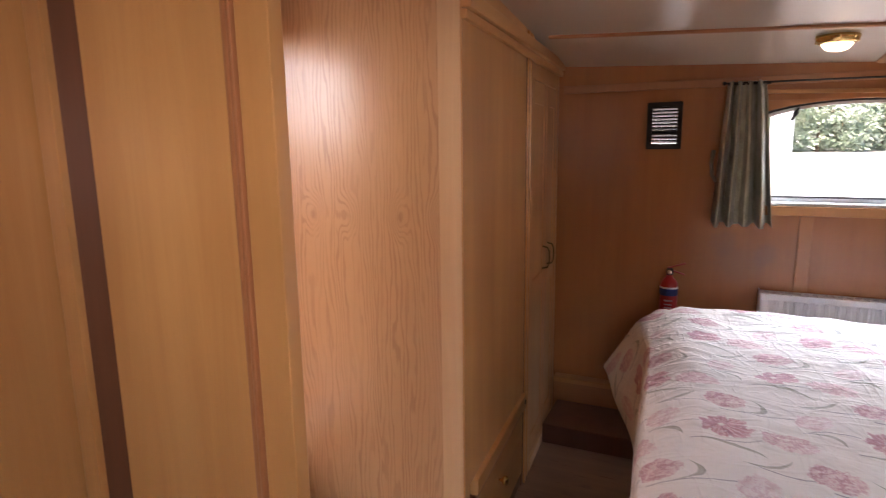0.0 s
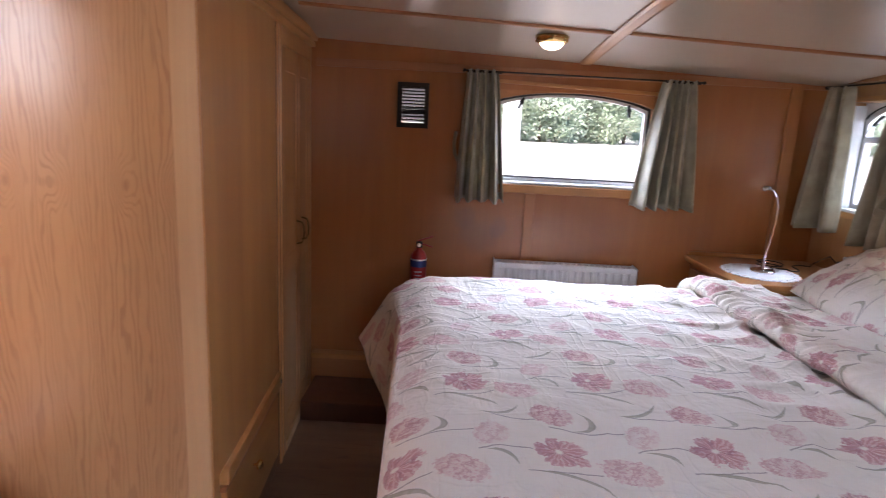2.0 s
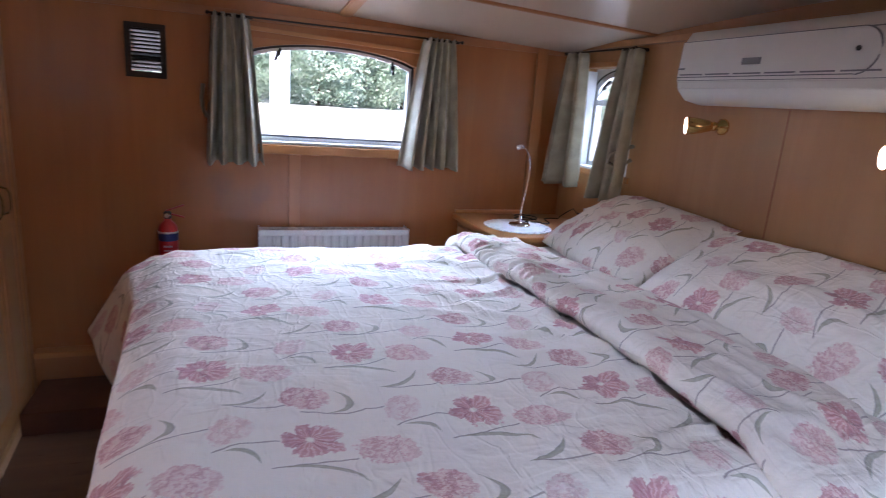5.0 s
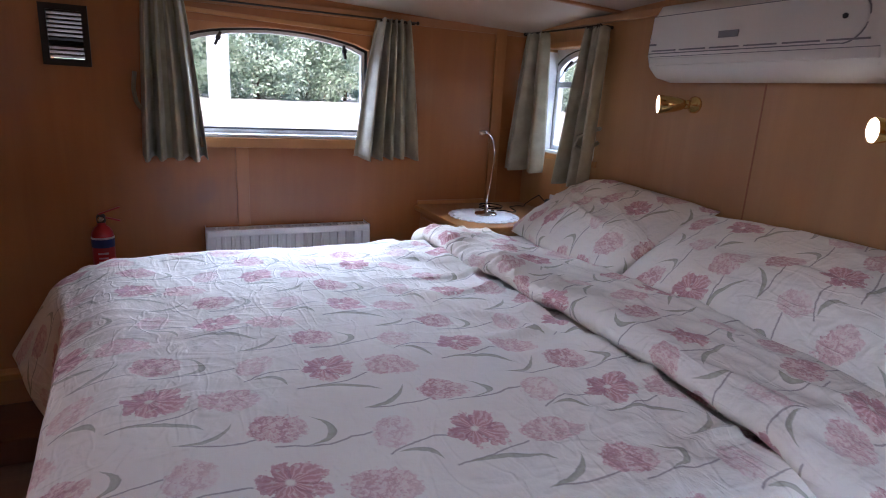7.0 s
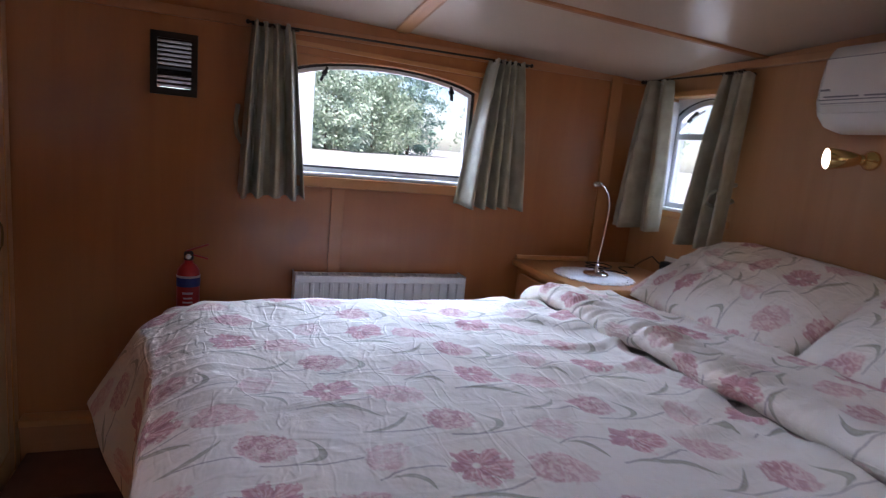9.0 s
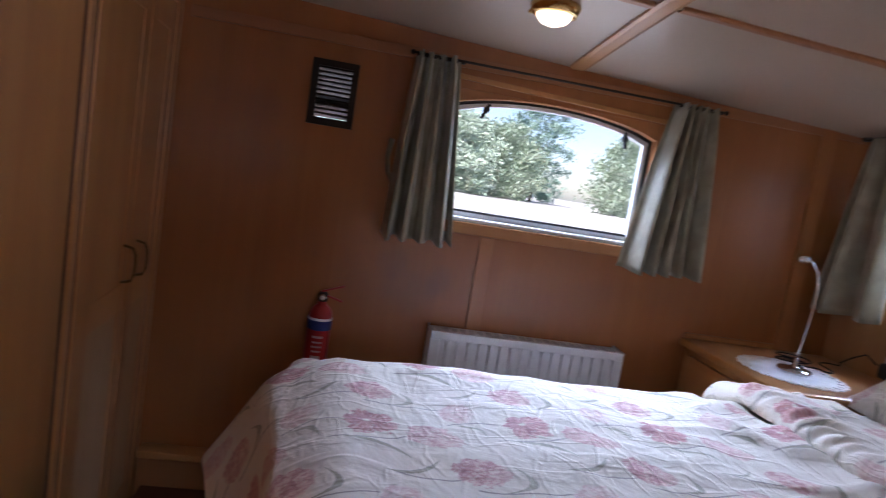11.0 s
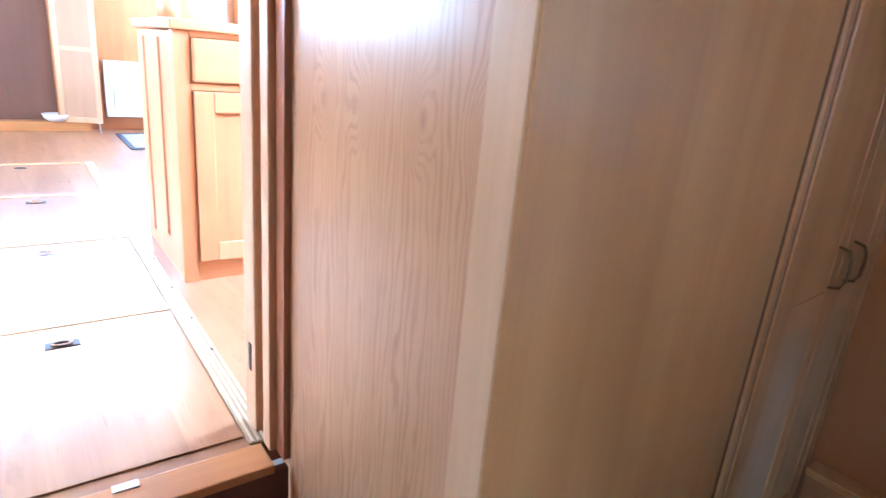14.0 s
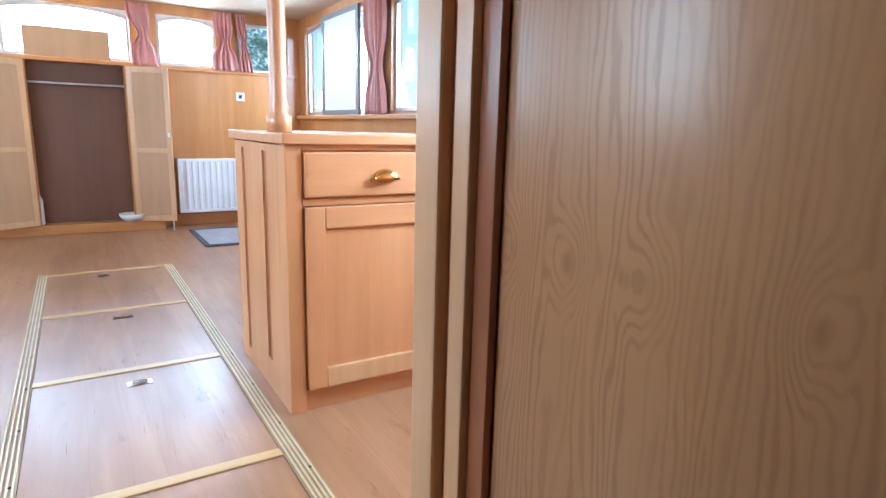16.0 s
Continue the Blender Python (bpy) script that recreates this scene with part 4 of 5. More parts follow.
def pillow(place, turn, lean, width, depth, height, seed, label):
    """A soft cushion with pinched corners and a sagging middle."""
    m = pose(*place, 0, 0, turn) @ pose(0, 0, 0, 0, -lean, 0)
    bm = bmesh.new()
    uv = bm.loops.layers.uv.new("UVMap")
    n, marks, sides = 44, {}, []
    for side in (1, -1):
        g = []
        for i in range(n + 1):
            row = []
            for j in range(n + 1):
                a, b = 2 * i / n - 1, 2 * j / n - 1
                full = max(0.0, (1 - abs(a) ** 2.6) * (1 - abs(b) ** 2.6)) ** 0.62
                pinch = 1 - 0.07 * (1 - abs(a) ** 2) * abs(b) ** 2
                pinch2 = 1 - 0.07 * (1 - abs(b) ** 2) * abs(a) ** 2
                x, y = a * depth / 2 * pinch, b * width / 2 * pinch2
                z = side * height / 2 * full * (1 + 0.25 * bump_wave(x, y, seed + side, 4)) + 0.006 * bump_wave(x, y, seed + 3, 14) * full
                tug = abs(noise.noise(Vector((x * 7 + seed * 5, y * 3.2 - x * 4, seed * 1.3))))
                z += side * (0.014 * max(0.0, 0.16 - tug) / 0.16 + 0.010 * bump_wave(x + y, y - x, seed + 8, 8)) * full
                if side < 0 and (i in (0, n) or j in (0, n)):
                    row.append(sides[0][i][j])
                    continue
                v = bm.verts.new(m @ Vector((x, y, z)))
                marks[v] = (x * 0.98 + seed * 0.17, y + seed * 0.31)
                row.append(v)
            g.append(row)
        sides.append(g)
        for i in range(n):
            for j in range(n):
                q = (g[i][j], g[i + 1][j], g[i + 1][j + 1], g[i][j + 1])
                f = bm.faces.new(q if side > 0 else tuple(reversed(q)))
                for loop in f.loops:
                    loop[uv].uv = marks[loop.vert]
    data = bpy.data.meshes.new("pillow")
    bm.to_mesh(data)
    bm.free()
    data.materials.append(print_cloth)
    data.shade_smooth()
    return tagged(new("pillow", data), label, "pillow", "pillows at the bed head")


pillow((2.27, 0.60, 0.520), -6, 29, 0.78, 0.47, 0.17, 1, "plump floral pillow propped against the oak bulkhead")
pillow((2.24, -0.17, 0.505), 8, 27, 0.80, 0.49, 0.17, 2, "creased floral pillow leaning beside its neighbour")

# ---- bedside cabinet and what stands on it ----
CX0, CY0, CZ = 1.885, 0.965, 0.425
cab = thing("bedside_cabinet", (2.15, 1.25, FLOOR_B), "honey oak corner bedside cabinet with a drawer", "cabinet")
part("body", boxes((CX0 + 0.022, CY0 + 0.02, FLOOR_B, BULK - 0.003, SIDE - 0.003, CZ - 0.031)), oak, cab)
part("top", boxes((CX0 - 0.012, CY0, CZ - 0.03, BULK - 0.003, SIDE - 0.003, CZ), bevel=0.010), oak_y, cab, "rounded oak top")
part("upstand", boxes((CX0 + 0.0, SIDE - 0.02, CZ + 0.0005, 2.27, SIDE - 0.003, CZ + 0.022), bevel=0.006), oak_x, cab)
dr = part("drawer", boxes((CX0 + 0.004, CY0 + 0.06, CZ - 0.21, CX0 + 0.0215, SIDE - 0.06, CZ - 0.055), bevel=0.006), oak_y, cab)
part("knob", moved(lathe([(0.004, 0), (0.006, 0.01), (0.014, 0.016), (0.015, 0.024), (0.002, 0.03)], 16), pose(CX0 + 0.004, 1.25, CZ - 0.13, 0, -90, 0)), brass, dr, "brass knob", True)
part("door", boxes((CX0 + 0.004, CY0 + 0.06, FLOOR_B + 0.08, CX0 + 0.0215, SIDE - 0.06, CZ - 0.235), bevel=0.006), oak, cab)

doily = thing("doily", (2.09, 1.20, CZ), "round white crocheted doily with a scalloped edge", "doily")
n = 120
prof = []
for k in range(n):
    a = 2 * math.pi * k / n
    r = 0.165 + 0.010 * abs(math.sin(a * 12))
    prof.append((2.09 + r * math.cos(a) * 0.95, 1.20 + r * math.sin(a)))
part("cloth", slab(prof, "z", CZ + 0.001, CZ + 0.004), lace, doily)
for k in range(24):
    a = 2 * math.pi * (k + 0.5) / 24
    part("loop", moved(lathe([(0.010, 0), (0.011, 0.0015), (0.006, 0.003)], 10), Matrix.Translation((2.09 + 0.150 * math.cos(a) * 0.95, 1.20 + 0.150 * math.sin(a), CZ + 0.004))), lace, doily)

lamp = thing("reading_lamp", (2.10, 1.20, CZ + 0.004), "slim chrome gooseneck reading lamp, switched off", "table lamp")
LB = Matrix.Translation((2.10, 1.20, CZ + 0.0045))
part("base", moved(lathe([(0.052, 0), (0.054, 0.006), (0.050, 0.012), (0.02, 0.017), (0.009, 0.024), (0.008, 0.05)], 28), LB), chrome, lamp, smooth=True)
neck = [(2.10, 1.20, 0.475), (2.105, 1.20, 0.53), (2.118, 1.205, 0.60), (2.130, 1.212, 0.67), (2.135, 1.222, 0.73), (2.130, 1.235, 0.775), (2.115, 1.245, 0.802), (2.095, 1.25, 0.812)]
part("neck", tube(neck, 0.0034, 10), chrome, lamp, smooth=True)
part("head", moved(lathe([(0.008, 0), (0.013, 0.01), (0.013, 0.032), (0.009, 0.04)], 18), pose(2.065, 1.252, 0.806, 0, 82, 0)), chrome, lamp, smooth=True)
cord = thing("power_cable", (2.2, 1.3, CZ), "black mains cable coiled on the cabinet top", "cable")
pts = [(2.15 + 0.012 * math.sin(i * 1.1) + i * 0.011, 1.22 + 0.05 * math.sin(i * 0.42) + i * 0.006, CZ + 0.008 + 0.003 * math.sin(i * 0.9)) for i in range(24)]
pts += [(2.42, 1.36, CZ + 0.02), (2.45, 1.34, CZ + 0.05), (2.46, 1.30, CZ + 0.075), (2.47, 1.26, CZ + 0.05)]
part("cord", tube(pts, 0.0028, 6), black_rubber, cord, smooth=True)
loop = [(2.20 + 0.06 * math.cos(i * 0.5), 1.33 + 0.05 * math.sin(i * 0.5), CZ + 0.006 + 0.0012 * i) for i in range(22)]
part("cord", tube(loop, 0.0026, 6), black_rubber, cord, smooth=True)
plug = thing("plug", (2.45, 1.24, CZ), "black mains plug in a small wall socket", "plug")
part("plate", boxes((BULK - 0.012, 1.06, CZ + 0.012, BULK - 0.001, 1.25, CZ + 0.088), bevel=0.004), pale_frame, plug, "white socket plate")
part("body", boxes((BULK - 0.058, 1.17, CZ + 0.014, BULK - 0.0125, 1.23, CZ + 0.07), bevel=0.012), black_rubber, plug)
part("adaptor", boxes((BULK - 0.05, 1.09, CZ + 0.020, BULK - 0.0125, 1.14, CZ + 0.06), bevel=0.008), grey_plastic, plug)

# ---- curtains ----
def curtain(name, top, bottom, z1, z0, axis, depth, folds, material, label, group, parent=None, seed=0, amp=0.056, tie=None):
    """Gathered cloth between a top edge and a wider lower edge; axis is the wall's run."""
    def at(u, v):
        ease = u ** 0.8
        if tie:
            ease = u
        a = top[0] + (bottom[0] - top[0]) * ease
        b = top[1] + (bottom[1] - top[1]) * ease
        if tie:
            pull = math.exp(-((u - tie[0]) / 0.16) ** 2) * 0.55
            mid = tie[1]
            a, b = a + (mid - a) * pull, b + (mid - b) * pull
        run = a + (b - a) * v
        swing = math.sin(v * folds * 2 * math.pi + seed + 1.5 * math.sin(v * 4.3 + seed * 2) + 0.5 * u)
        f = math.copysign(abs(swing) ** 0.6, swing) * (0.8 + 0.35 * math.sin(v * 7.1 + seed * 3)) + 0.10 * math.sin(v * folds * 11 + 2.2 * u + seed)
        d = depth + amp * (0.55 + 0.6 * u) * f + 0.006 * noise.noise(Vector((v * 9, u * 3, seed)))
        z = z1 + (z0 - z1) * u + 0.006 * f * u + (0.010 * abs(math.sin(v * 40)) if u == 0 else 0)
        p = (run, d, z) if axis == "x" else (d, run, z)
        return p, (run, z)
    ob = cloth(name, 26, 64, at, material, parent, "", 0.003)
    return ob if parent is not None else tagged(ob, label, "curtain", group)


curtain("curtain", (0.695, 0.842), (0.662, 0.905), 1.280, 0.656, "x", SIDE - 0.076, 4.6, sage, "sage grey satin curtain drawn back from the arched window", "curtains of the cabin windows", seed=0.4)
curtain("curtain", (1.640, 1.792), (1.547, 1.862), 1.275, 0.664, "x", SIDE - 0.076, 4.6, sage, "sage grey satin curtain hanging beside the radiator end", "curtains of the cabin windows", seed=2.1)
curtain("curtain", (1.300, 1.430), (1.262, 1.520), 1.272, 0.618, "y", BULK - 0.085, 2.8, sage, "sage grey curtain in the corner, lit through the cloth", "curtains of the cabin windows", seed=1.0)
curtain("curtain", (0.880, 0.990), (0.895, 1.085), 1.268, 0.600, "y", BULK - 0.075, 2.4, sage, "narrow sage grey curtain gathered with a tie", "curtains of the cabin windows", seed=3.0)


def curtain_rail(a, b, label):
    r = thing("curtain_rail", a, label, "curtain rail", "curtain rails")
    a, b = Vector(a), Vector(b)
    part("rod", tube([a + (b - a) * f for f in (0, 0.25, 0.5, 0.75, 1)], 0.0042, 10), old_brass, r, smooth=True)
    for f in (0.03, 0.97):
        p = a + (b - a) * f
        w = Vector((p.x, SIDE - 0.001, p.z)) if abs(b.x - a.x) > 0.5 else Vector((BULK - 0.001, p.y, p.z))
        part("bracket", tube([w, (w + p) / 2, p], 0.008, 8), old_brass, r)
    for p in (a, b):
        part("finial", moved(lathe([(0.003, -0.008), (0.007, -0.004), (0.008, 0.003), (0.003, 0.008)], 14), Matrix.Translation(p)), old_brass, r, smooth=True)
    for k in range(14):
        f = 0.02 + 0.13 * (k % 7) / 6 if k < 7 else 0.85 + 0.13 * (k % 7) / 6
        p = a + (b - a) * f
        part("ring", moved(lathe([(0.008, -0.003), (0.010, 0), (0.008, 0.003)], 12), Matrix.Translation(p - Vector((0, 0, 0.006)))), old_brass, r)
    return r


curtain_rail((0.680, SIDE - 0.076, 1.282), (1.825, SIDE - 0.076, 1.276), "dark bronze curtain rail with rings over the arched window")
curtain_rail((BULK - 0.08, 0.915, 1.280), (BULK - 0.08, 1.495, 1.284), "short dark bronze curtain rail over the small window")
tie = thing("curtain_tie", (BULK - 0.05, 0.93, 0.85), "cloth tieback hooked beside the small window", "tieback")
part("band", tube([(BULK - 0.01, 0.925, 0.86), (BULK - 0.07, 0.91, 0.85), (BULK - 0.115, 0.94, 0.82), (BULK - 0.11, 0.96, 0.78), (BULK - 0.06, 0.945, 0.76), (BULK - 0.01, 0.925, 0.80)], 0.009, 8), sage, tie, smooth=True)
tie2 = thing("curtain_tie", (0.69, SIDE - 0.03, 0.93), "cloth tieback hooked beside the arched window", "tieback")
part("band", tube([(0.655, SIDE - 0.004, 0.99), (0.648, SIDE - 0.03, 0.93), (0.655, SIDE - 0.045, 0.88), (0.672, SIDE - 0.04, 0.85)], 0.008, 8), sage, tie2, smooth=True)

# ---- fittings in the cabin ----
vent = thing("ventilator", (0.434, SIDE, 1.1), "dark bronze louvred ventilator set in the wall", "ventilator")
part("frame", ring_frame([(0.356, 0.998), (0.512, 0.998), (0.512, 1.217), (0.356, 1.217)], [(VX0 + 0.001, VZ0 + 0.001), (VX1 - 0.001, VZ0 + 0.001), (VX1 - 0.001, VZ1 - 0.001), (VX0 + 0.001, VZ1 - 0.001)], "y", SIDE - 0.014, SIDE - 0.0005), old_brass, vent)
nsl = 11
for k in range(nsl):
    z = VZ0 + 0.012 + (VZ1 - VZ0 - 0.02) * k / (nsl - 1)
    part("slat", moved(box(-(VX1 - VX0) / 2 + 0.001, -0.012, -0.0034, (VX1 - VX0) / 2 - 0.001, 0.012, 0.0034), pose((VX0 + VX1) / 2, SIDE + 0.004, z, -20, 0, 0)), old_brass, vent)
part("slide", boxes((VX0 + 0.001, SIDE + 0.02, VZ0 + 0.03, VX1 - 0.001, SIDE + 0.024, VZ0 + 0.062)), old_brass, vent)
part("tab", boxes((0.425, SIDE - 0.022, 1.095, 0.443, SIDE - 0.0135, 1.102), bevel=0.001), old_brass, vent)


def radiator(name, x0, x1, z0, z1, face, back, axis, ribs, label):
    """A pressed steel panel with vertical channels, closed sides and a slotted top."""
    put = (lambda a, d, z: (a, d, z)) if axis == "x" else (lambda a, d, z: (d, a, z))
    r = thing(name, put((x0 + x1) / 2, back, z0), label, "radiator")
    s = 1 if back > face else -1
    bm = bmesh.new()
    prof, step = [], (x1 - x0 - 0.05) / ribs
    prof.append((x0, face))
    for k in range(ribs):
        c = x0 + 0.025 + step * (k + 0.5)
        prof += [(c - step * 0.34, face), (c - step * 0.24, face + s * 0.010), (c + step * 0.24, face + s * 0.010), (c + step * 0.34, face)]
    prof.append((x1, face))
    outline = prof + [(x1, face + s * 0.02), (x0, face + s * 0.02)]
    lo, hi = ([bm.verts.new(put(a, d, z)) for a, d in outline] for z in (z0 + 0.03, z1 - 0.03))
    bm.faces.new(lo)
    bm.faces.new(list(reversed(hi)))
    for i in range(len(lo)):
        j = (i + 1) % len(lo)
        bm.faces.new((lo[i], lo[j], hi[j], hi[i]))
    part("front_panel", bm, white_metal, r)

    def pbox(a0, d0, za, a1, d1, zb, bev=0.0):
        p, q = put(a0, d0, za), put(a1, d1, zb)
        return box(min(p[0], q[0]), min(p[1], q[1]), za, max(p[0], q[0]), max(p[1], q[1]), zb, bev)

    part("top_edge", pbox(x0, face, z1 - 0.03, x1, face + s * 0.022, z1, 0.004), white_metal, r)
    part("bottom_edge", pbox(x0, face, z0, x1, face + s * 0.022, z0 + 0.03, 0.004), white_metal, r)
    part("side_cover", pbox(x0 - 0.004, face - s * 0.002, z0, x0 - 0.0005, back - s * 0.012, z1 + 0.002, 0.0015), white_metal, r)
    part("side_cover", pbox(x1 + 0.0005, face - s * 0.002, z0, x1 + 0.004, back - s * 0.012, z1 + 0.002, 0.0015), white_metal, r)
    part("back_panel", pbox(x0, back - s * 0.03, z0 + 0.01, x1, back - s * 0.014, z1 - 0.006), white_metal, r)
    count = int((x1 - x0) / 0.03)
    for k in range(count):
        a = x0 + 0.008 + (x1 - x0 - 0.016) * k / (count - 1)
        part("grille_bar", pbox(a - 0.004, face + s * 0.024, z1 - 0.010, a + 0.004, back - s * 0.032, z1 - 0.003), white_metal, r)
    part("bracket", pbox((x0 + x1) / 2 - 0.02, back - s * 0.0135, z0 + 0.05, (x0 + x1) / 2 + 0.02, back - s * 0.0005, z1 - 0.05), white_metal, r)
    return r


radiator("radiator", 0.888, 1.602, -0.08, 0.357, 1.428, SIDE, "x", 17, "white steel panel radiator on the cabin side")

ext = thing("fire_extinguisher", (0.497, 1.492, 0.06), "small red powder fire extinguisher with a blue band", "extinguisher")
EB = Matrix.Translation((0.497, 1.488, 0.105))
part("cylinder", moved(lathe([(0.030, 0), (0.040, 0.006), (0.041, 0.02), (0.041, 0.235), (0.038, 0.255), (0.028, 0.272), (0.016, 0.282), (0.014, 0.295)], 30), EB), red_paint, ext, smooth=True)
part("band", moved(lathe([(0.0415, 0.195), (0.0420, 0.196), (0.0420, 0.228), (0.0415, 0.229)], 30), EB), blue_band, ext, "dark blue band")
part("stripe", moved(lathe([(0.0422, 0.229), (0.0424, 0.230), (0.0424, 0.236), (0.0415, 0.237)], 30), EB), white_label, ext, "white ring")
for k, (z0, z1, wd) in enumerate([(0.168, 0.176, 0.9), (0.150, 0.156, 0.8), (0.134, 0.140, 0.85), (0.118, 0.124, 0.7), (0.060, 0.105, 0.75)]):
    bm = bmesh.new()
    c = [(-1.45 - 0.1 - wd / 2 + wd * i / 10) for i in range(11)]
    lo = [bm.verts.new((0.0418 * math.cos(a), 0.0418 * math.sin(a), z0)) for a in c]
    hi = [bm.verts.new((0.0418 * math.cos(a), 0.0418 * math.sin(a), z1)) for a in c]
    for i in range(10):
        bm.faces.new((lo[i], lo[i + 1], hi[i + 1], hi[i]))
    bmesh.ops.solidify(bm, geom=bm.faces[:], thickness=0.0006)
    part("label_bar", moved(bm, EB), white_label, ext, "white printed label bar")
part("valve", moved(lathe([(0.015, 0.293), (0.017, 0.298), (0.017, 0.318), (0.012, 0.326)], 18), EB), black_rubber, ext, smooth=True)
part("gauge", moved(lathe([(0.011, 0), (0.012, 0.006), (0.008, 0.008)], 16), EB @ pose(0, -0.014, 0.308, 90, 0, 0)), chrome, ext)
part("lever", moved(boxes((-0.008, -0.006, 0.0, 0.075, 0.006, 0.006), bevel=0.002), EB @ pose(0.0, 0, 0.326, 0, -20, 0)), red_paint, ext, "red carrying lever")
part("grip", moved(boxes((-0.008, -0.006, 0.0, 0.062, 0.006, 0.006), bevel=0.002), EB @ pose(0.008, 0, 0.312, 0, 16, 0)), red_paint, ext, "red squeeze grip")
part("wall_bracket", boxes((0.482, 1.5295, 0.07, 0.512, SIDE - 0.0005, 0.33), bevel=0.001), black_rubber, ext, "black wall bracket")

dome = thing("ceiling_light", (1.03, 1.08, ceiling_z(1.03, 1.08)), "round brass ceiling light with a frosted lens, lit", "ceiling light")
DM = Matrix.Translation((1.03, 1.08, ceiling_z(1.03, 1.08)))
part("ring", moved(lathe([(0.068, 0.002), (0.070, -0.006), (0.064, -0.022), (0.054, -0.028), (0.050, -0.020)], 32), DM), brass, dome, "polished brass ring", True)
part("lens", moved(lathe([(0.050, -0.020), (0.047, -0.034), (0.036, -0.046), (0.018, -0.053), (0.001, -0.055)], 28), DM), milk, dome, "frosted lit lens", True)
for a in (0.4, 2.5, 4.6):
    part("thumb_screw", moved(lathe([(0.006, 0), (0.007, 0.008), (0.003, 0.012)], 10), DM @ pose(0.066 * math.cos(a), 0.066 * math.sin(a), -0.014, 0, 90, math.degrees(a))), brass, dome)


CVX, CVY = 2.05, 0.25
mush = thing("ceiling_ventilator", (CVX, CVY, ceiling_z(CVX, CVY)), "round black mushroom ventilator under the cabin ceiling", "ventilator")
CM = Matrix.Translation((CVX, CVY, ceiling_z(CVX, CVY)))
part("neck", moved(lathe([(0.075, 0.012), (0.075, -0.012)], 28), CM), black_rubber, mush)
part("cap", moved(lathe([(0.088, -0.0125), (0.092, -0.016), (0.090, -0.022), (0.078, -0.028), (0.045, -0.032), (0.012, -0.033)], 36), CM), black_rubber, mush, "shallow black dish", True)
part("knob", moved(lathe([(0.012, -0.0335), (0.013, -0.037), (0.008, -0.040)], 18), CM), black_rubber, mush, smooth=True)


def spot(y, z, aim):
    s = thing("wall_spotlight", (BULK, y, z), "small brass swivel reading spotlight, switched on", "wall light", "reading lights over the bed")
    part("rose", moved(lathe([(0.030, 0), (0.030, 0.008), (0.022, 0.016), (0.010, 0.022), (0.008, 0.04)], 24), pose(BULK - 0.0005, y, z, 0, -90, 0)), brass, s, smooth=True)
    part("knuckle", moved(lathe([(0.004, -0.016), (0.013, -0.010), (0.016, 0.0), (0.013, 0.010), (0.004, 0.016)], 18), Matrix.Translation((BULK - 0.045, y, z))), brass, s, smooth=True)
    m = look((BULK - 0.045, y, z), aim)
    shade = part("shade", moved(lathe([(0.012, 0.0), (0.020, -0.016), (0.027, -0.045), (0.034, -0.098), (0.032, -0.099), (0.025, -0.05), (0.010, -0.02)], 26), m), brass, s, "brass cone shade", True)
    part("bulb", moved(lathe([(0.002, -0.088), (0.026, -0.090), (0.0315, -0.093), (0.030, -0.097), (0.016, -0.0985), (0.001, -0.099)], 24), m), glow, s, "glowing reflector bulb", True)
    return s


spot(0.43, 0.978, (1.605, 0.96, 0.93))
spot(-0.31, 0.938, (1.605, 0.24, 0.89))

ac = thing("air_conditioner", (BULK, 0.10, 1.05), "white wall-mounted split air conditioner with rounded ends", "air conditioner")
AY0, AY1 = -0.30, 0.515
prof = [(BULK - 0.001, 1.062), (BULK - 0.08, 1.050), (BULK - 0.15, 1.062), (BULK - 0.185, 1.092), (BULK - 0.198, 1.13), (BULK - 0.196, 1.20), (BULK - 0.186, 1.265), (BULK - 0.165, 1.298), (BULK - 0.10, 1.308), (BULK - 0.001, 1.308)]
bm = bmesh.new()
secs = []
for f, inset in ((0.0, 0.045), (0.012, 0.018), (0.035, 0.003), (0.06, 0.0), (0.94, 0.0), (0.965, 0.003), (0.988, 0.018), (1.0, 0.045)):
    y = AY0 + (AY1 - AY0) * f
    c = (BULK - 0.09, 1.18)
    row = []
    for px, pz in prof:
        k = 0 if px > BULK - 0.01 else inset
        row.append(bm.verts.new((px + (k * 0.8 if px < BULK - 0.12 else k * 0.3), y, pz + (k * 0.35 if pz < c[1] else -k * 0.35))))
    secs.append(row)
for a, b in zip(secs, secs[1:]):
    for i in range(len(prof) - 1):
        bm.faces.new((a[i], a[i + 1], b[i + 1], b[i]))
    bm.faces.new((a[-1], a[0], b[0], b[-1]))
bm.faces.new(secs[0])
bm.faces.new(list(reversed(secs[-1])))
part("casing", bm, white_plastic, ac, smooth=True)
ac_front = BULK - 0.1985
cover = [(AY1 - 0.03, 0.0), (AY1 - 0.03, 0.118), (AY0 + 0.13, 0.118)] + [(AY0 + 0.13 - 0.06 * math.sin(a), 0.058 + 0.06 * math.cos(a)) for a in np.linspace(0.15, 3.0, 12)] + [(AY0 + 0.13, 0.0)]
part("front_cover", moved(slab(cover, "x", -0.003, 0.004), pose(ac_front + 0.0005, 0, 1.142, 0, 3.6, 0)), white_plastic, ac, "raised glossy cover with a rounded end")
part("cover_gap", moved(ring_frame([(y + (0.003 if y > 0.1 else -0.003), z + (0.003 if z > 0.06 else -0.003)) for y, z in cover], cover, "x", -0.001, 0.004), pose(ac_front + 0.0003, 0, 1.142, 0, 3.6, 0)), grey_plastic, ac, "thin grey joint round the cover")
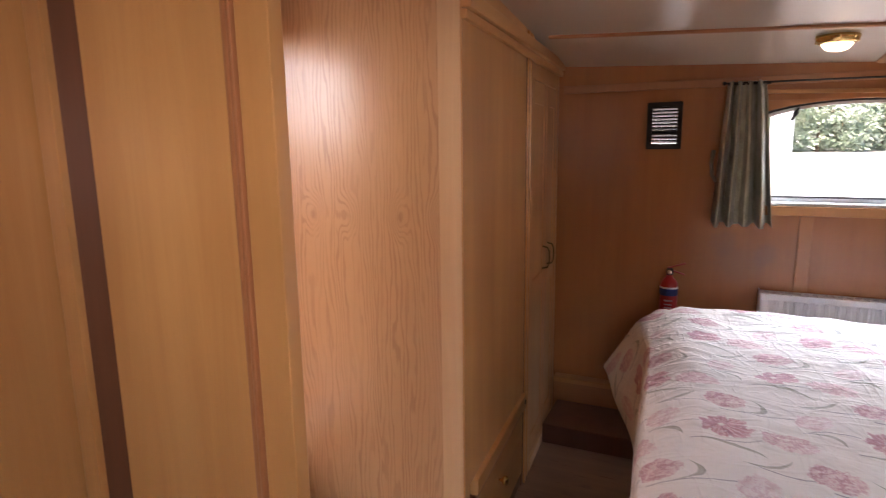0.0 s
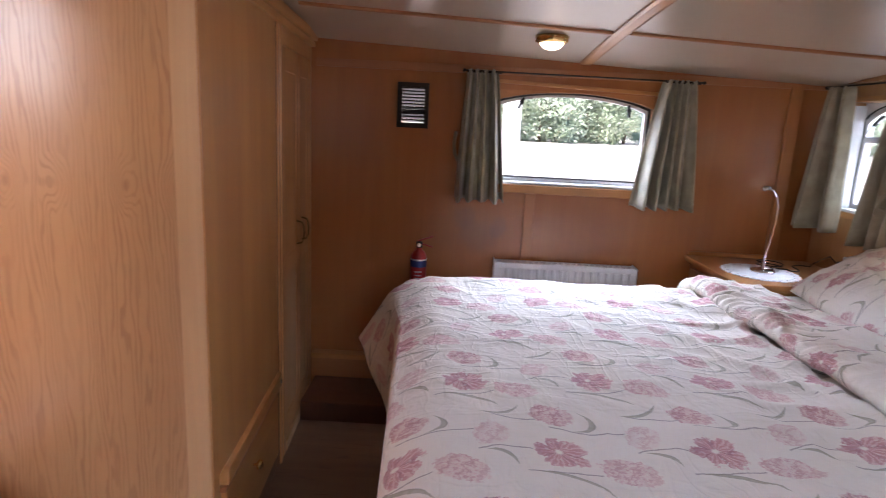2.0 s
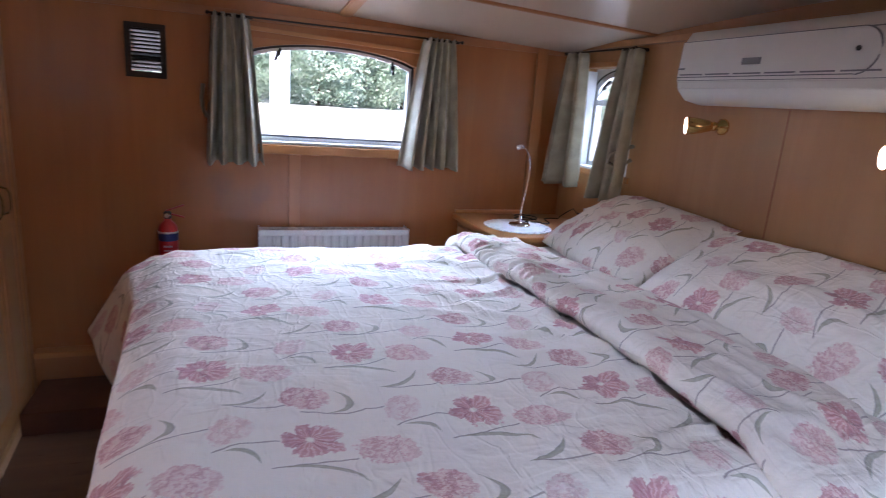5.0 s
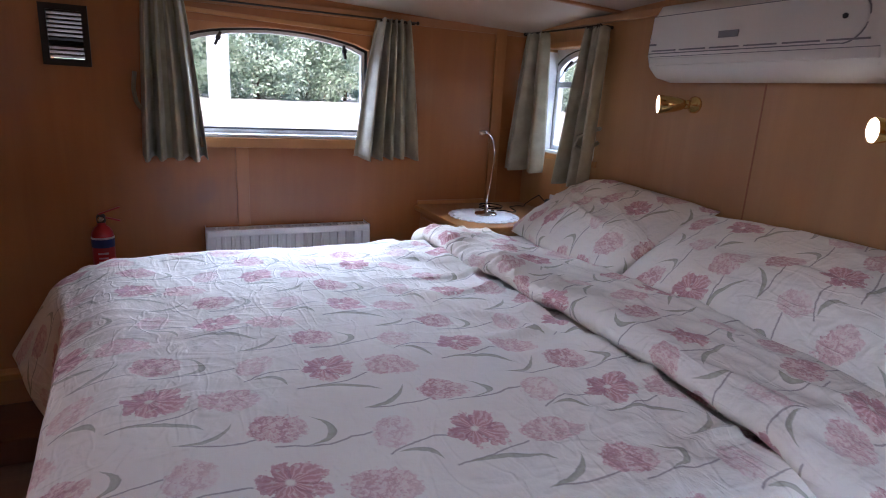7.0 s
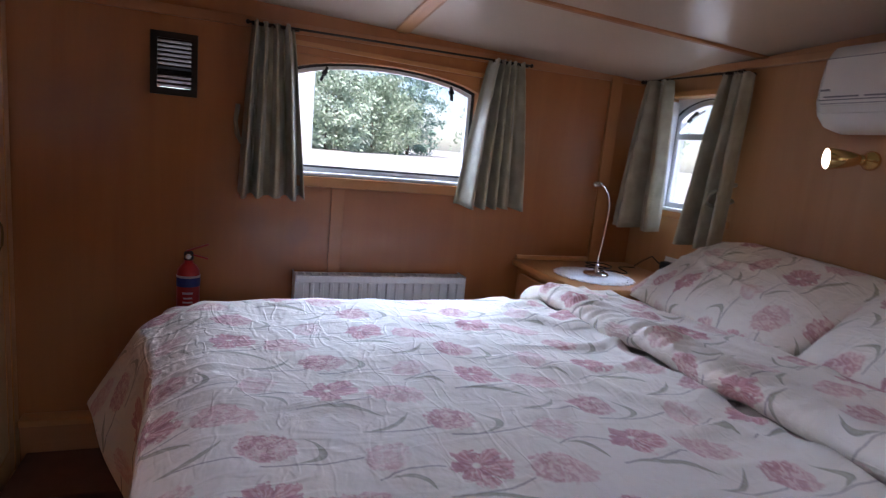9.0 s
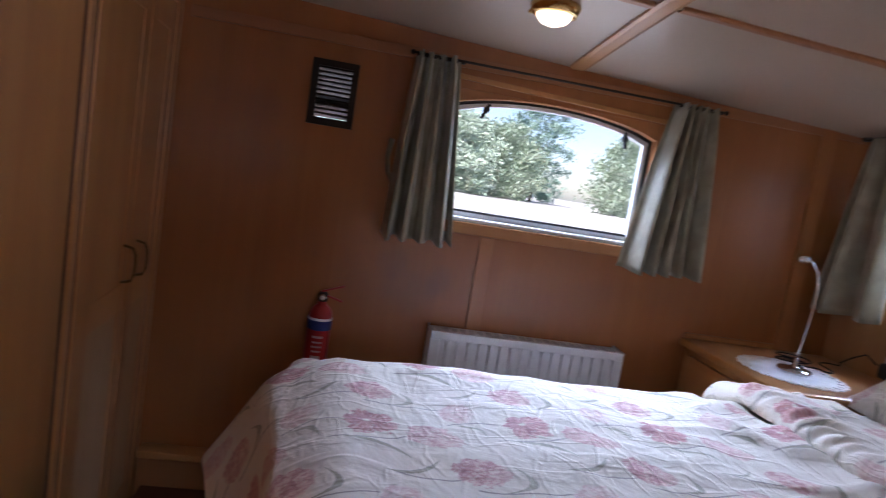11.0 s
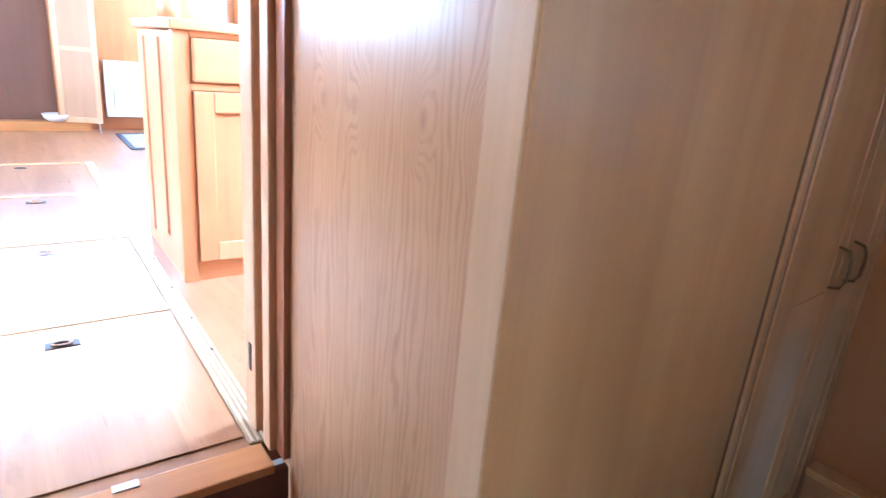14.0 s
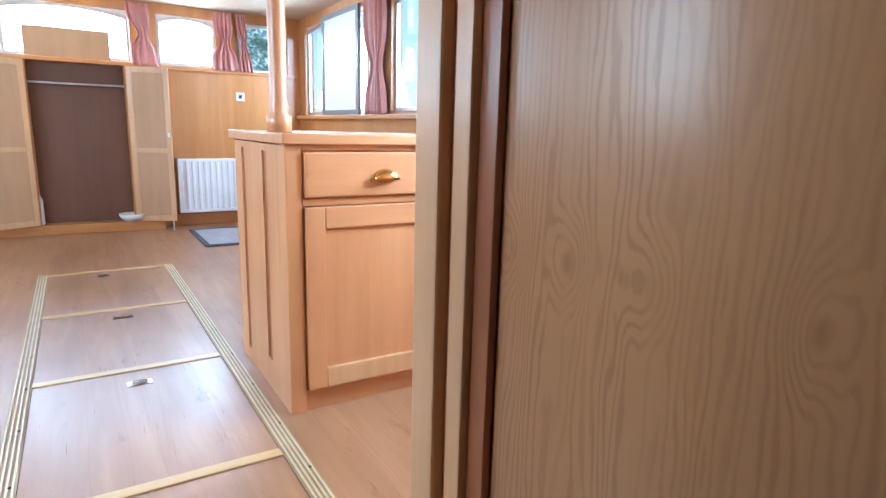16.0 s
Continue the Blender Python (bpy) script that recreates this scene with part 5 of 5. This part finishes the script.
for k in range(6):
    y0 = AY1 - 0.045 - 0.122 * k
    part("slot", boxes((ac_front - 0.0045, y0 - 0.105, 1.1465, ac_front + 0.02, y0, 1.151)), grey_plastic, ac)
part("louvre", boxes((ac_front + 0.0005, AY0 + 0.03, 1.102, ac_front + 0.03, AY1 - 0.035, 1.126), bevel=0.003), white_plastic, ac)
part("louvre_gap", boxes((ac_front - 0.0006, AY0 + 0.03, 1.1285, ac_front + 0.02, AY1 - 0.035, 1.1305)), grey_plastic, ac)
part("top_line", boxes((BULK - 0.190, AY0 + 0.04, 1.258, BULK - 0.16, AY1 - 0.04, 1.261)), grey_plastic, ac)
part("badge", boxes((ac_front - 0.0032, 0.13, 1.176, ac_front + 0.02, 0.20, 1.196)), grey_plastic, ac, "small grey badge shape")
part("marking", boxes((ac_front - 0.0035, 0.455, 1.166, ac_front + 0.02, 0.485, 1.172)), grey_plastic, ac)
part("sensor", moved(lathe([(0.007, 0), (0.007, 0.003), (0.004, 0.004)], 14), pose(ac_front - 0.0005, -0.175, 1.205, 0, -90, 0)), black_rubber, ac, "round black receiver eye")

# ---- saloon shell ----
SZ = 2.06
structure("floor_saloon", boxes((END - 0.1, NEAR, -0.06, -0.701, SIDE, 0.0)), laminate, "pale oak laminate floor of the saloon", "floor")


def pierced(name, axis, d0, d1, a0, a1, z0, z1, holes, material, label):
    """A wall along one axis with rectangular holes (a, b, z, z) in order."""
    bm = bmesh.new()
    def put(p, q, r, s):
        if q - p > 0.001 and s - r > 0.001:
            add_box(bm, *((p, d0, r, q, d1, s) if axis == "x" else (d0, p, r, d1, q, s)))
    at = a0
    for p, q, r, s in holes:
        put(at, p, z0, z1)
        put(p, q, z0, r)
        put(p, q, s, z1)
        at = q
    put(at, a1, z0, z1)
    return structure(name, bm, material, label, "wall")


pierced("wall_saloon_end", "y", END - 0.1, END, NEAR, SIDE, -0.06, SZ, [(-1.9, -1.0, 1.52, 1.97), (-0.98, -0.02, 1.52, 1.97), (0.20, 0.72, 1.52, 1.97), (0.92, 1.42, 1.50, 1.97)], oak, "oak veneered end wall of the saloon with a row of windows")
pierced("wall_saloon_side", "x", SIDE, SIDE + 0.09, END - 0.1, -0.75, -0.06, SZ, [(-5.95, -5.10, 1.10, 1.95), (-5.06, -4.45, 1.10, 1.95), (-4.02, -3.30, 1.12, 1.95), (-1.62, -0.95, 1.20, 1.90)], oak, "oak lined saloon side with large windows")
pierced("wall_saloon_near", "x", NEAR - 0.09, NEAR, END - 0.1, -0.75, -0.06, SZ, [(-5.9, -3.3, 1.12, 1.9), (-2.4, -1.1, 1.08, 1.85)], oak, "oak lined saloon wall with window openings")
structure("ceiling_saloon", boxes((END - 0.1, NEAR, SZ, -0.60, SIDE + 0.09, SZ + 0.06)), ceiling_mat, "cream board ceiling of the saloon", "ceiling")
structure("baseboard_saloon", boxes((END + 0.001, 0.16, 0.0, END + 0.02, SIDE - 0.002, 0.12), bevel=0.004), cherry_trim, "brown skirting below the saloon radiator", "baseboard")
structure("trim_saloon_sill", boxes((END + 0.001, NEAR, 1.475, END + 0.03, SIDE - 0.002, 1.51), bevel=0.006), oak_y, "oak sill along the saloon end windows", "trim")
structure("trim_saloon_side_sill", boxes((END + 0.03, SIDE - 0.05, 1.06, -3.2, SIDE - 0.001, 1.095), bevel=0.006), oak_x, "oak sill along the saloon side windows", "trim")
structure("trim_saloon_beam", boxes((-4.9, 0.6, 1.985, -0.76, 0.75, SZ - 0.001), bevel=0.01), oak_x, "oak beam under the saloon ceiling", "beam")


def plain_window(name, axis, d, a0, a1, z0, z1, label, rise=0.05):
    w = thing(name, ((a0 + a1) / 2, d, z0) if axis == "y" else (d, (a0 + a1) / 2, z0), label, "window", "", "structure")
    o, i = arch(a0 + 0.002, a1 - 0.002, z0 + 0.002, z1 - 0.002, rise), arch(a0 + 0.03, a1 - 0.03, z0 + 0.03, z1 - 0.03, rise)
    part("window_frame", ring_frame(o, i, axis, d, d + 0.03), alloy, w)
    part("corner_filler", slab(arch_head(a0 + 0.002, a1 - 0.002, z1 - 0.003, rise, z1 - 0.001), axis, d + 0.002, d + 0.028), pale_frame, w)
    p = part("pane", slab(i, axis, d + 0.012, d + 0.016), glass, w)
    p.visible_shadow = False
    return w


for k, (a, b) in enumerate([(-1.9, -1.0), (-0.98, -0.02), (0.20, 0.72), (0.92, 1.42)]):
    plain_window("window_%d" % (3 + k), "x", END - 0.06, a, b, 1.52 if k < 3 else 1.50, 1.97, "bright arched saloon end window")
# The last opening is unseen, added to let the galley lamp in.
for k, (a, b, c) in enumerate([(-5.95, -5.10, 1.10), (-5.06, -4.45, 1.10), (-4.02, -3.30, 1.12), (-1.62, -0.95, 1.20)]):
    plain_window("window_%d" % (7 + k), "y", SIDE + 0.03, a, b, c, 1.95 if k < 3 else 1.90, "large saloon side window in an alloy frame", 0.03)

# ---- saloon floor hatches ----
XS = [-0.715, -1.577, -2.478, -3.385, -4.36]
for k in range(4):
    h = thing("floor_hatch", ((XS[k] + XS[k + 1]) / 2, -0.40, 0.0), "oak laminate lift-out floor hatch", "hatch", "floor hatches along the saloon")
    part("board", boxes((XS[k + 1] + 0.026, -0.738, 0.0005, XS[k] - 0.026, -0.066, 0.006), bevel=0.0015), laminate, h)
    if k in (0, 1, 2):
        cx = XS[k + 1] + 0.155
        part("ring_plate", boxes((cx - 0.022, -0.435, 0.0062, cx + 0.022, -0.345, 0.009), bevel=0.001), alloy if k == 1 else old_brass, h, "metal lifting-ring plate")
        part("lifting_ring", moved(tube([(0.012 * math.cos(a), 0.026 * math.sin(a), 0) for a in np.linspace(0, 6.28, 20)], 0.003, 6), pose(cx, -0.39, 0.012)), chrome, h)
    else:
        part("finger_hole", moved(lathe([(0.035, 0), (0.035, 0.002), (0.03, 0.0022)], 18), Matrix.Translation((-4.21, -0.44, 0.006))), black_rubber, h, "dark finger hole")
for k, x in enumerate(XS[1:]):
    tagged(solid("hatch_cross_strip", boxes((x - 0.022, -0.74, 0.0005, x + 0.022, -0.064, 0.010), bevel=0.003), hatch_strip_wood), "yellow wooden strip between two floor hatches", "strip", "strips between hatches")
for y0 in (-0.80, -0.062):
    s = thing("hatch_edge_strip", (-2.5, y0, 0.0), "ribbed cream-coloured edge strip beside the floor hatches", "strip", "edge strips of the hatches")
    part("rail", boxes((-4.38, y0, 0.0005, -0.705, y0 + 0.06, 0.006)), strip_gap, s)
    for r in range(4):
        part("rib", boxes((-4.38, y0 + 0.006 + r * 0.014, 0.0062, -0.705, y0 + 0.012 + r * 0.014, 0.010), bevel=0.001), steel_strip, s)
    for x in (-1.2, -1.45, -1.75, -2.1, -2.45, -2.8):
        part("screw", moved(lathe([(0.005, 0), (0.005, 0.0015), (0.003, 0.002)], 8), Matrix.Translation((x, y0 + 0.044, 0.0102))), old_brass, s)

# ---- galley unit with a turned post ----
GX, GY = -1.797, 0.038
unit = thing("kitchen_unit", (-2.16, 0.4, 0.0), "warm oak kitchen base unit with a drawer and a door", "cabinet")
part("body", boxes((-2.50, GY + 0.016, 0.0, GX - 0.016, 0.74, 0.93)), galley_oak, unit)
part("corner_post", box(GX - 0.06, GY, 0.0, GX, GY + 0.055, 0.935, 0.004), galley_oak, unit)
part("face_rail", boxes((GX - 0.0155, GY + 0.056, 0.918, GX - 0.002, 0.74, 0.935), (GX - 0.0155, GY + 0.056, 0.735, GX - 0.002, 0.74, 0.758), (GX - 0.0155, 0.69, 0.0, GX - 0.002, 0.74, 0.734)), galley_oak_y, unit)
drw = part("drawer", boxes((GX - 0.015, 0.100, 0.762, GX + 0.012, 0.685, 0.912), bevel=0.007), galley_oak_y, unit)
cup = bmesh.new()
rows = []
for i in range(9):
    a = math.pi * 0.5 * i / 8
    rows.append([cup.verts.new((0.030 * math.sin(a) * (0.25 + 0.75 * math.sin(math.pi * j / 16)), 0.050 * math.cos(math.pi * j / 16), 0.036 * math.cos(a) * math.sin(math.pi * j / 16) - 0.012)) for j in range(17)])
for r0, r1 in zip(rows, rows[1:]):
    for j in range(16):
        cup.faces.new((r0[j], r0[j + 1], r1[j + 1], r1[j]))
bmesh.ops.remove_doubles(cup, verts=cup.verts[:], dist=0.0004)
bmesh.ops.solidify(cup, geom=cup.faces[:], thickness=0.002)
part("cup_handle", moved(cup, Matrix.Translation((GX + 0.0125, 0.392, 0.832))), brass, drw, "polished brass cup pull", True)
part("cup_lip", boxes((GX + 0.0122, 0.336, 0.816, GX + 0.0155, 0.448, 0.8195), bevel=0.001), brass, drw)
dr2 = part("door", boxes((GX - 0.015, 0.100, 0.082, GX - 0.0125, 0.685, 0.730)), galley_oak, unit)
for y0, y1 in ((0.100, 0.168), (0.617, 0.685)):
    part("stile", box(GX - 0.012, y0, 0.082, GX + 0.010, y1, 0.730, 0.004), galley_oak, dr2)
# Bottom rail gets paler oak, carrying the light that falls on it.
for z0, z1 in ((0.655, 0.730), (0.082, 0.156)):
    part("rail", box(GX - 0.012, 0.1685, z0, GX + 0.010, 0.6165, z1, 0.004), galley_oak_y if z0 > 0.5 else oak_pale, dr2)
part("panel", boxes((GX - 0.012, 0.169, 0.157, GX - 0.001, 0.616, 0.654)), galley_oak, dr2)
part("plinth", boxes((GX - 0.05, GY + 0.056, 0.0, GX - 0.014, 0.74, 0.078)), galley_oak_y, unit)
part("side_panel", boxes((-2.50, GY + 0.004, 0.0, -2.39, GY + 0.0155, 0.93), (-2.34, GY + 0.004, 0.0, -2.085, GY + 0.0155, 0.93), (-2.03, GY + 0.004, 0.0, GX - 0.061, GY + 0.0155, 0.93), (-2.39, GY + 0.004, 0.0, -2.34, GY + 0.0155, 0.06), (-2.085, GY + 0.004, 0.0, -2.03, GY + 0.0155, 0.12), (-2.39, GY + 0.004, 0.905, -2.34, GY + 0.0155, 0.93), (-2.085, GY + 0.004, 0.905, -2.03, GY + 0.0155, 0.93)), galley_oak, unit)
part("groove", boxes((-2.389, GY + 0.010, 0.06, -2.341, GY + 0.0158, 0.905)), bead_wood, unit, "reddish recessed groove")
part("groove", boxes((-2.084, GY + 0.010, 0.12, -2.031, GY + 0.0158, 0.905)), bead_wood, unit, "reddish recessed groove")
tagged(solid("worktop", box(-2.54, GY - 0.012, 0.9355, GX + 0.018, 0.80, 0.972, 0.006), galley_oak_y), "oak-edged worktop on the kitchen unit", "worktop")
post = thing("turned_post", (-1.885, 0.05, 0.972), "turned oak column from worktop to ceiling", "post")
part("shaft", moved(lathe([(0.040, 0), (0.040, 0.05), (0.028, 0.06), (0.032, 0.08), (0.026, 0.11), (0.028, 0.3), (0.029, 0.55), (0.027, 0.85), (0.032, 0.88), (0.028, 0.9), (0.036, 0.92), (0.036, 1.087)], 24), Matrix.Translation((-1.885, 0.05, 0.9725))), galley_oak, post, smooth=True)

# ---- saloon far end ----
locker = thing("locker", (END + 0.02, -0.46, 0.0), "open built-in locker with a dark empty inside", "locker")
part("plinth", boxes((END + 0.001, -1.25, 0.0, END + 0.16, 0.15, 0.085), bevel=0.006), oak_y, locker, "warm oak step plinth")
part("back", boxes((END + 0.001, -0.82, 0.086, END + 0.008, -0.10, 1.47)), locker_inside_shade, locker, "reddish back darkened with the recess's shade")
part("side", boxes((END + 0.001, -0.845, 0.086, END + 0.14, -0.821, 1.474)), oak, locker)
part("side", boxes((END + 0.001, -0.099, 0.086, END + 0.14, -0.075, 1.474)), oak, locker)
part("top", boxes((END + 0.001, -0.845, 1.4745, END + 0.16, -0.075, 1.50)), oak_y, locker)
part("rail", tube([(END + 0.08, -0.82, 1.30), (END + 0.08, -0.46, 1.298), (END + 0.08, -0.10, 1.30)], 0.010, 8), alloy, locker, "metal hanging rail")


def locker_door(hinge, tip):
    v = Vector((tip[0] - hinge[0], tip[1] - hinge[1]))
    m = pose(hinge[0], hinge[1], 0, 0, 0, math.degrees(math.atan2(v.y, v.x)))
    w = v.length
    d = part("door", moved(boxes((0, -0.010, 0.09, 0.045, 0.010, 1.47), (w - 0.045, -0.010, 0.09, w, 0.010, 1.47), (0.0455, -0.010, 1.42, w - 0.0455, 0.010, 1.47), (0.0455, -0.010, 0.72, w - 0.0455, 0.010, 0.76), (0.0455, -0.010, 0.09, w - 0.0455, 0.010, 0.14), bevel=0.003), m), oak_pale, locker, "pale oak framed door swung open")
    part("panel", moved(boxes((0.04, -0.005, 0.135, w - 0.04, 0.005, 0.722), bevel=0.001), m), oak_dull, d)
    part("panel", moved(boxes((0.04, -0.005, 0.758, w - 0.04, 0.005, 1.422), bevel=0.001), m), oak_dull, d)
    part("latch", moved(boxes((w - 0.03, -0.018, 0.86, w - 0.01, 0.018, 0.90), bevel=0.004), m), alloy, d, "small metal latch")
    part("foot", moved(lathe([(0.012, 0), (0.012, 0.012), (0.006, 0.016), (0.006, 0.09)], 10), m @ Matrix.Translation((w - 0.03, 0, 0))), alloy, d, "slim metal foot")


locker_door((END + 0.165, -0.085), (END + 0.30, 0.235))
locker_door((END + 0.165, -0.835), (END + 0.32, -1.15))
tagged(solid("leaning_board", boxes((END + 0.06, -0.82, 1.512, END + 0.08, -0.19, 1.755), bevel=0.003), oak_dull), "plain wooden board standing in front of the window", "board")
radiator("radiator", 0.30, 0.96, 0.13, 0.655, END + 0.09, END, "y", 11, "white steel panel radiator below the saloon windows")
sock = thing("wall_socket", (END, 0.93, 1.26), "square brass wall socket with a dark outlet", "socket")
part("plate", boxes((END + 0.0005, 0.885, 1.222, END + 0.010, 0.970, 1.305), bevel=0.003), white_label, sock)
part("outlet", boxes((END + 0.0102, 0.912, 1.245, END + 0.014, 0.940, 1.28), bevel=0.002), black_rubber, sock, "dark outlet")
mat_ob = thing("door_mat", (-5.4, 0.6, 0.0), "grey door mat with a dark border", "mat")
part("mat_top", boxes((-5.74, 0.36, 0.001, -4.98, 1.0, 0.012), bevel=0.003), rug_mat, mat_ob)
part("border", boxes((-5.80, 0.32, 0.0008, -4.92, 0.3595, 0.010), (-5.80, 0.36, 0.0008, -5.741, 1.0, 0.010), (-4.979, 0.36, 0.0008, -4.92, 1.0, 0.010)), rug_edge_mat, mat_ob, "dark border")
vase = thing("floor_bowl", (END + 0.13, -0.12, 0.086), "white plastic bowl on the locker plinth", "bowl")
part("bowl", moved(lathe([(0.06, 0), (0.10, 0.03), (0.115, 0.07), (0.105, 0.07), (0.06, 0.02)], 20), Matrix.Translation((END + 0.13, -0.12, 0.0862))), white_plastic, vase, smooth=True)
for (a0, a1, b0, b1, mid, sd) in ((-0.05, 0.14, -0.02, 0.21, 0.10, 0.3), (0.70, 0.86, 0.66, 0.92, 0.80, 1.7), (0.90, 0.99, 0.93, 1.06, 0.97, 4.2)):
    curtain("curtain", (a0, a1), (b0, b1), 2.03, 1.50, "y", END + 0.05, 4, rose, "faded rose curtain gathered between the saloon end windows", "curtains of the saloon", seed=sd, amp=0.014, tie=(0.5, mid))
curtain("curtain", (-4.42, -4.02), (-4.36, -4.02), 1.99, 1.10, "x", SIDE - 0.05, 5, rose, "faded rose curtain tied beside the saloon side window", "curtains of the saloon", seed=0.9, amp=0.022, tie=(0.6, -4.15))
panel = thing("glazed_panel", (-4.9, SIDE - 0.12, 1.0), "grey framed glazed panel standing on the saloon sill", "panel")
part("panel_frame", ring_frame([(-5.35, 1.10), (-4.52, 1.10), (-4.52, 1.97), (-5.35, 1.97)], [(-5.30, 1.14), (-4.57, 1.14), (-4.57, 1.93), (-5.30, 1.93)], "y", SIDE - 0.05, SIDE - 0.025), grey_plastic, panel)
part("sheet", boxes((-5.31, SIDE - 0.042, 1.13, -4.56, SIDE - 0.036, 1.94)), white_metal, panel, "pale grey sheet")

tub = thing("canister", (END + 0.22, -0.86, 0.086), "pale plastic canister standing in the locker", "canister")
part("body", moved(lathe([(0.055, 0), (0.06, 0.01), (0.06, 0.22), (0.045, 0.25), (0.03, 0.26), (0.03, 0.28)], 20), Matrix.Translation((END + 0.075, -0.86, 0.0862))), white_plastic, tub, smooth=True)
part("cap", moved(lathe([(0.034, 0.28), (0.034, 0.305), (0.028, 0.31)], 16), Matrix.Translation((END + 0.075, -0.86, 0.0864))), white_label, tub)
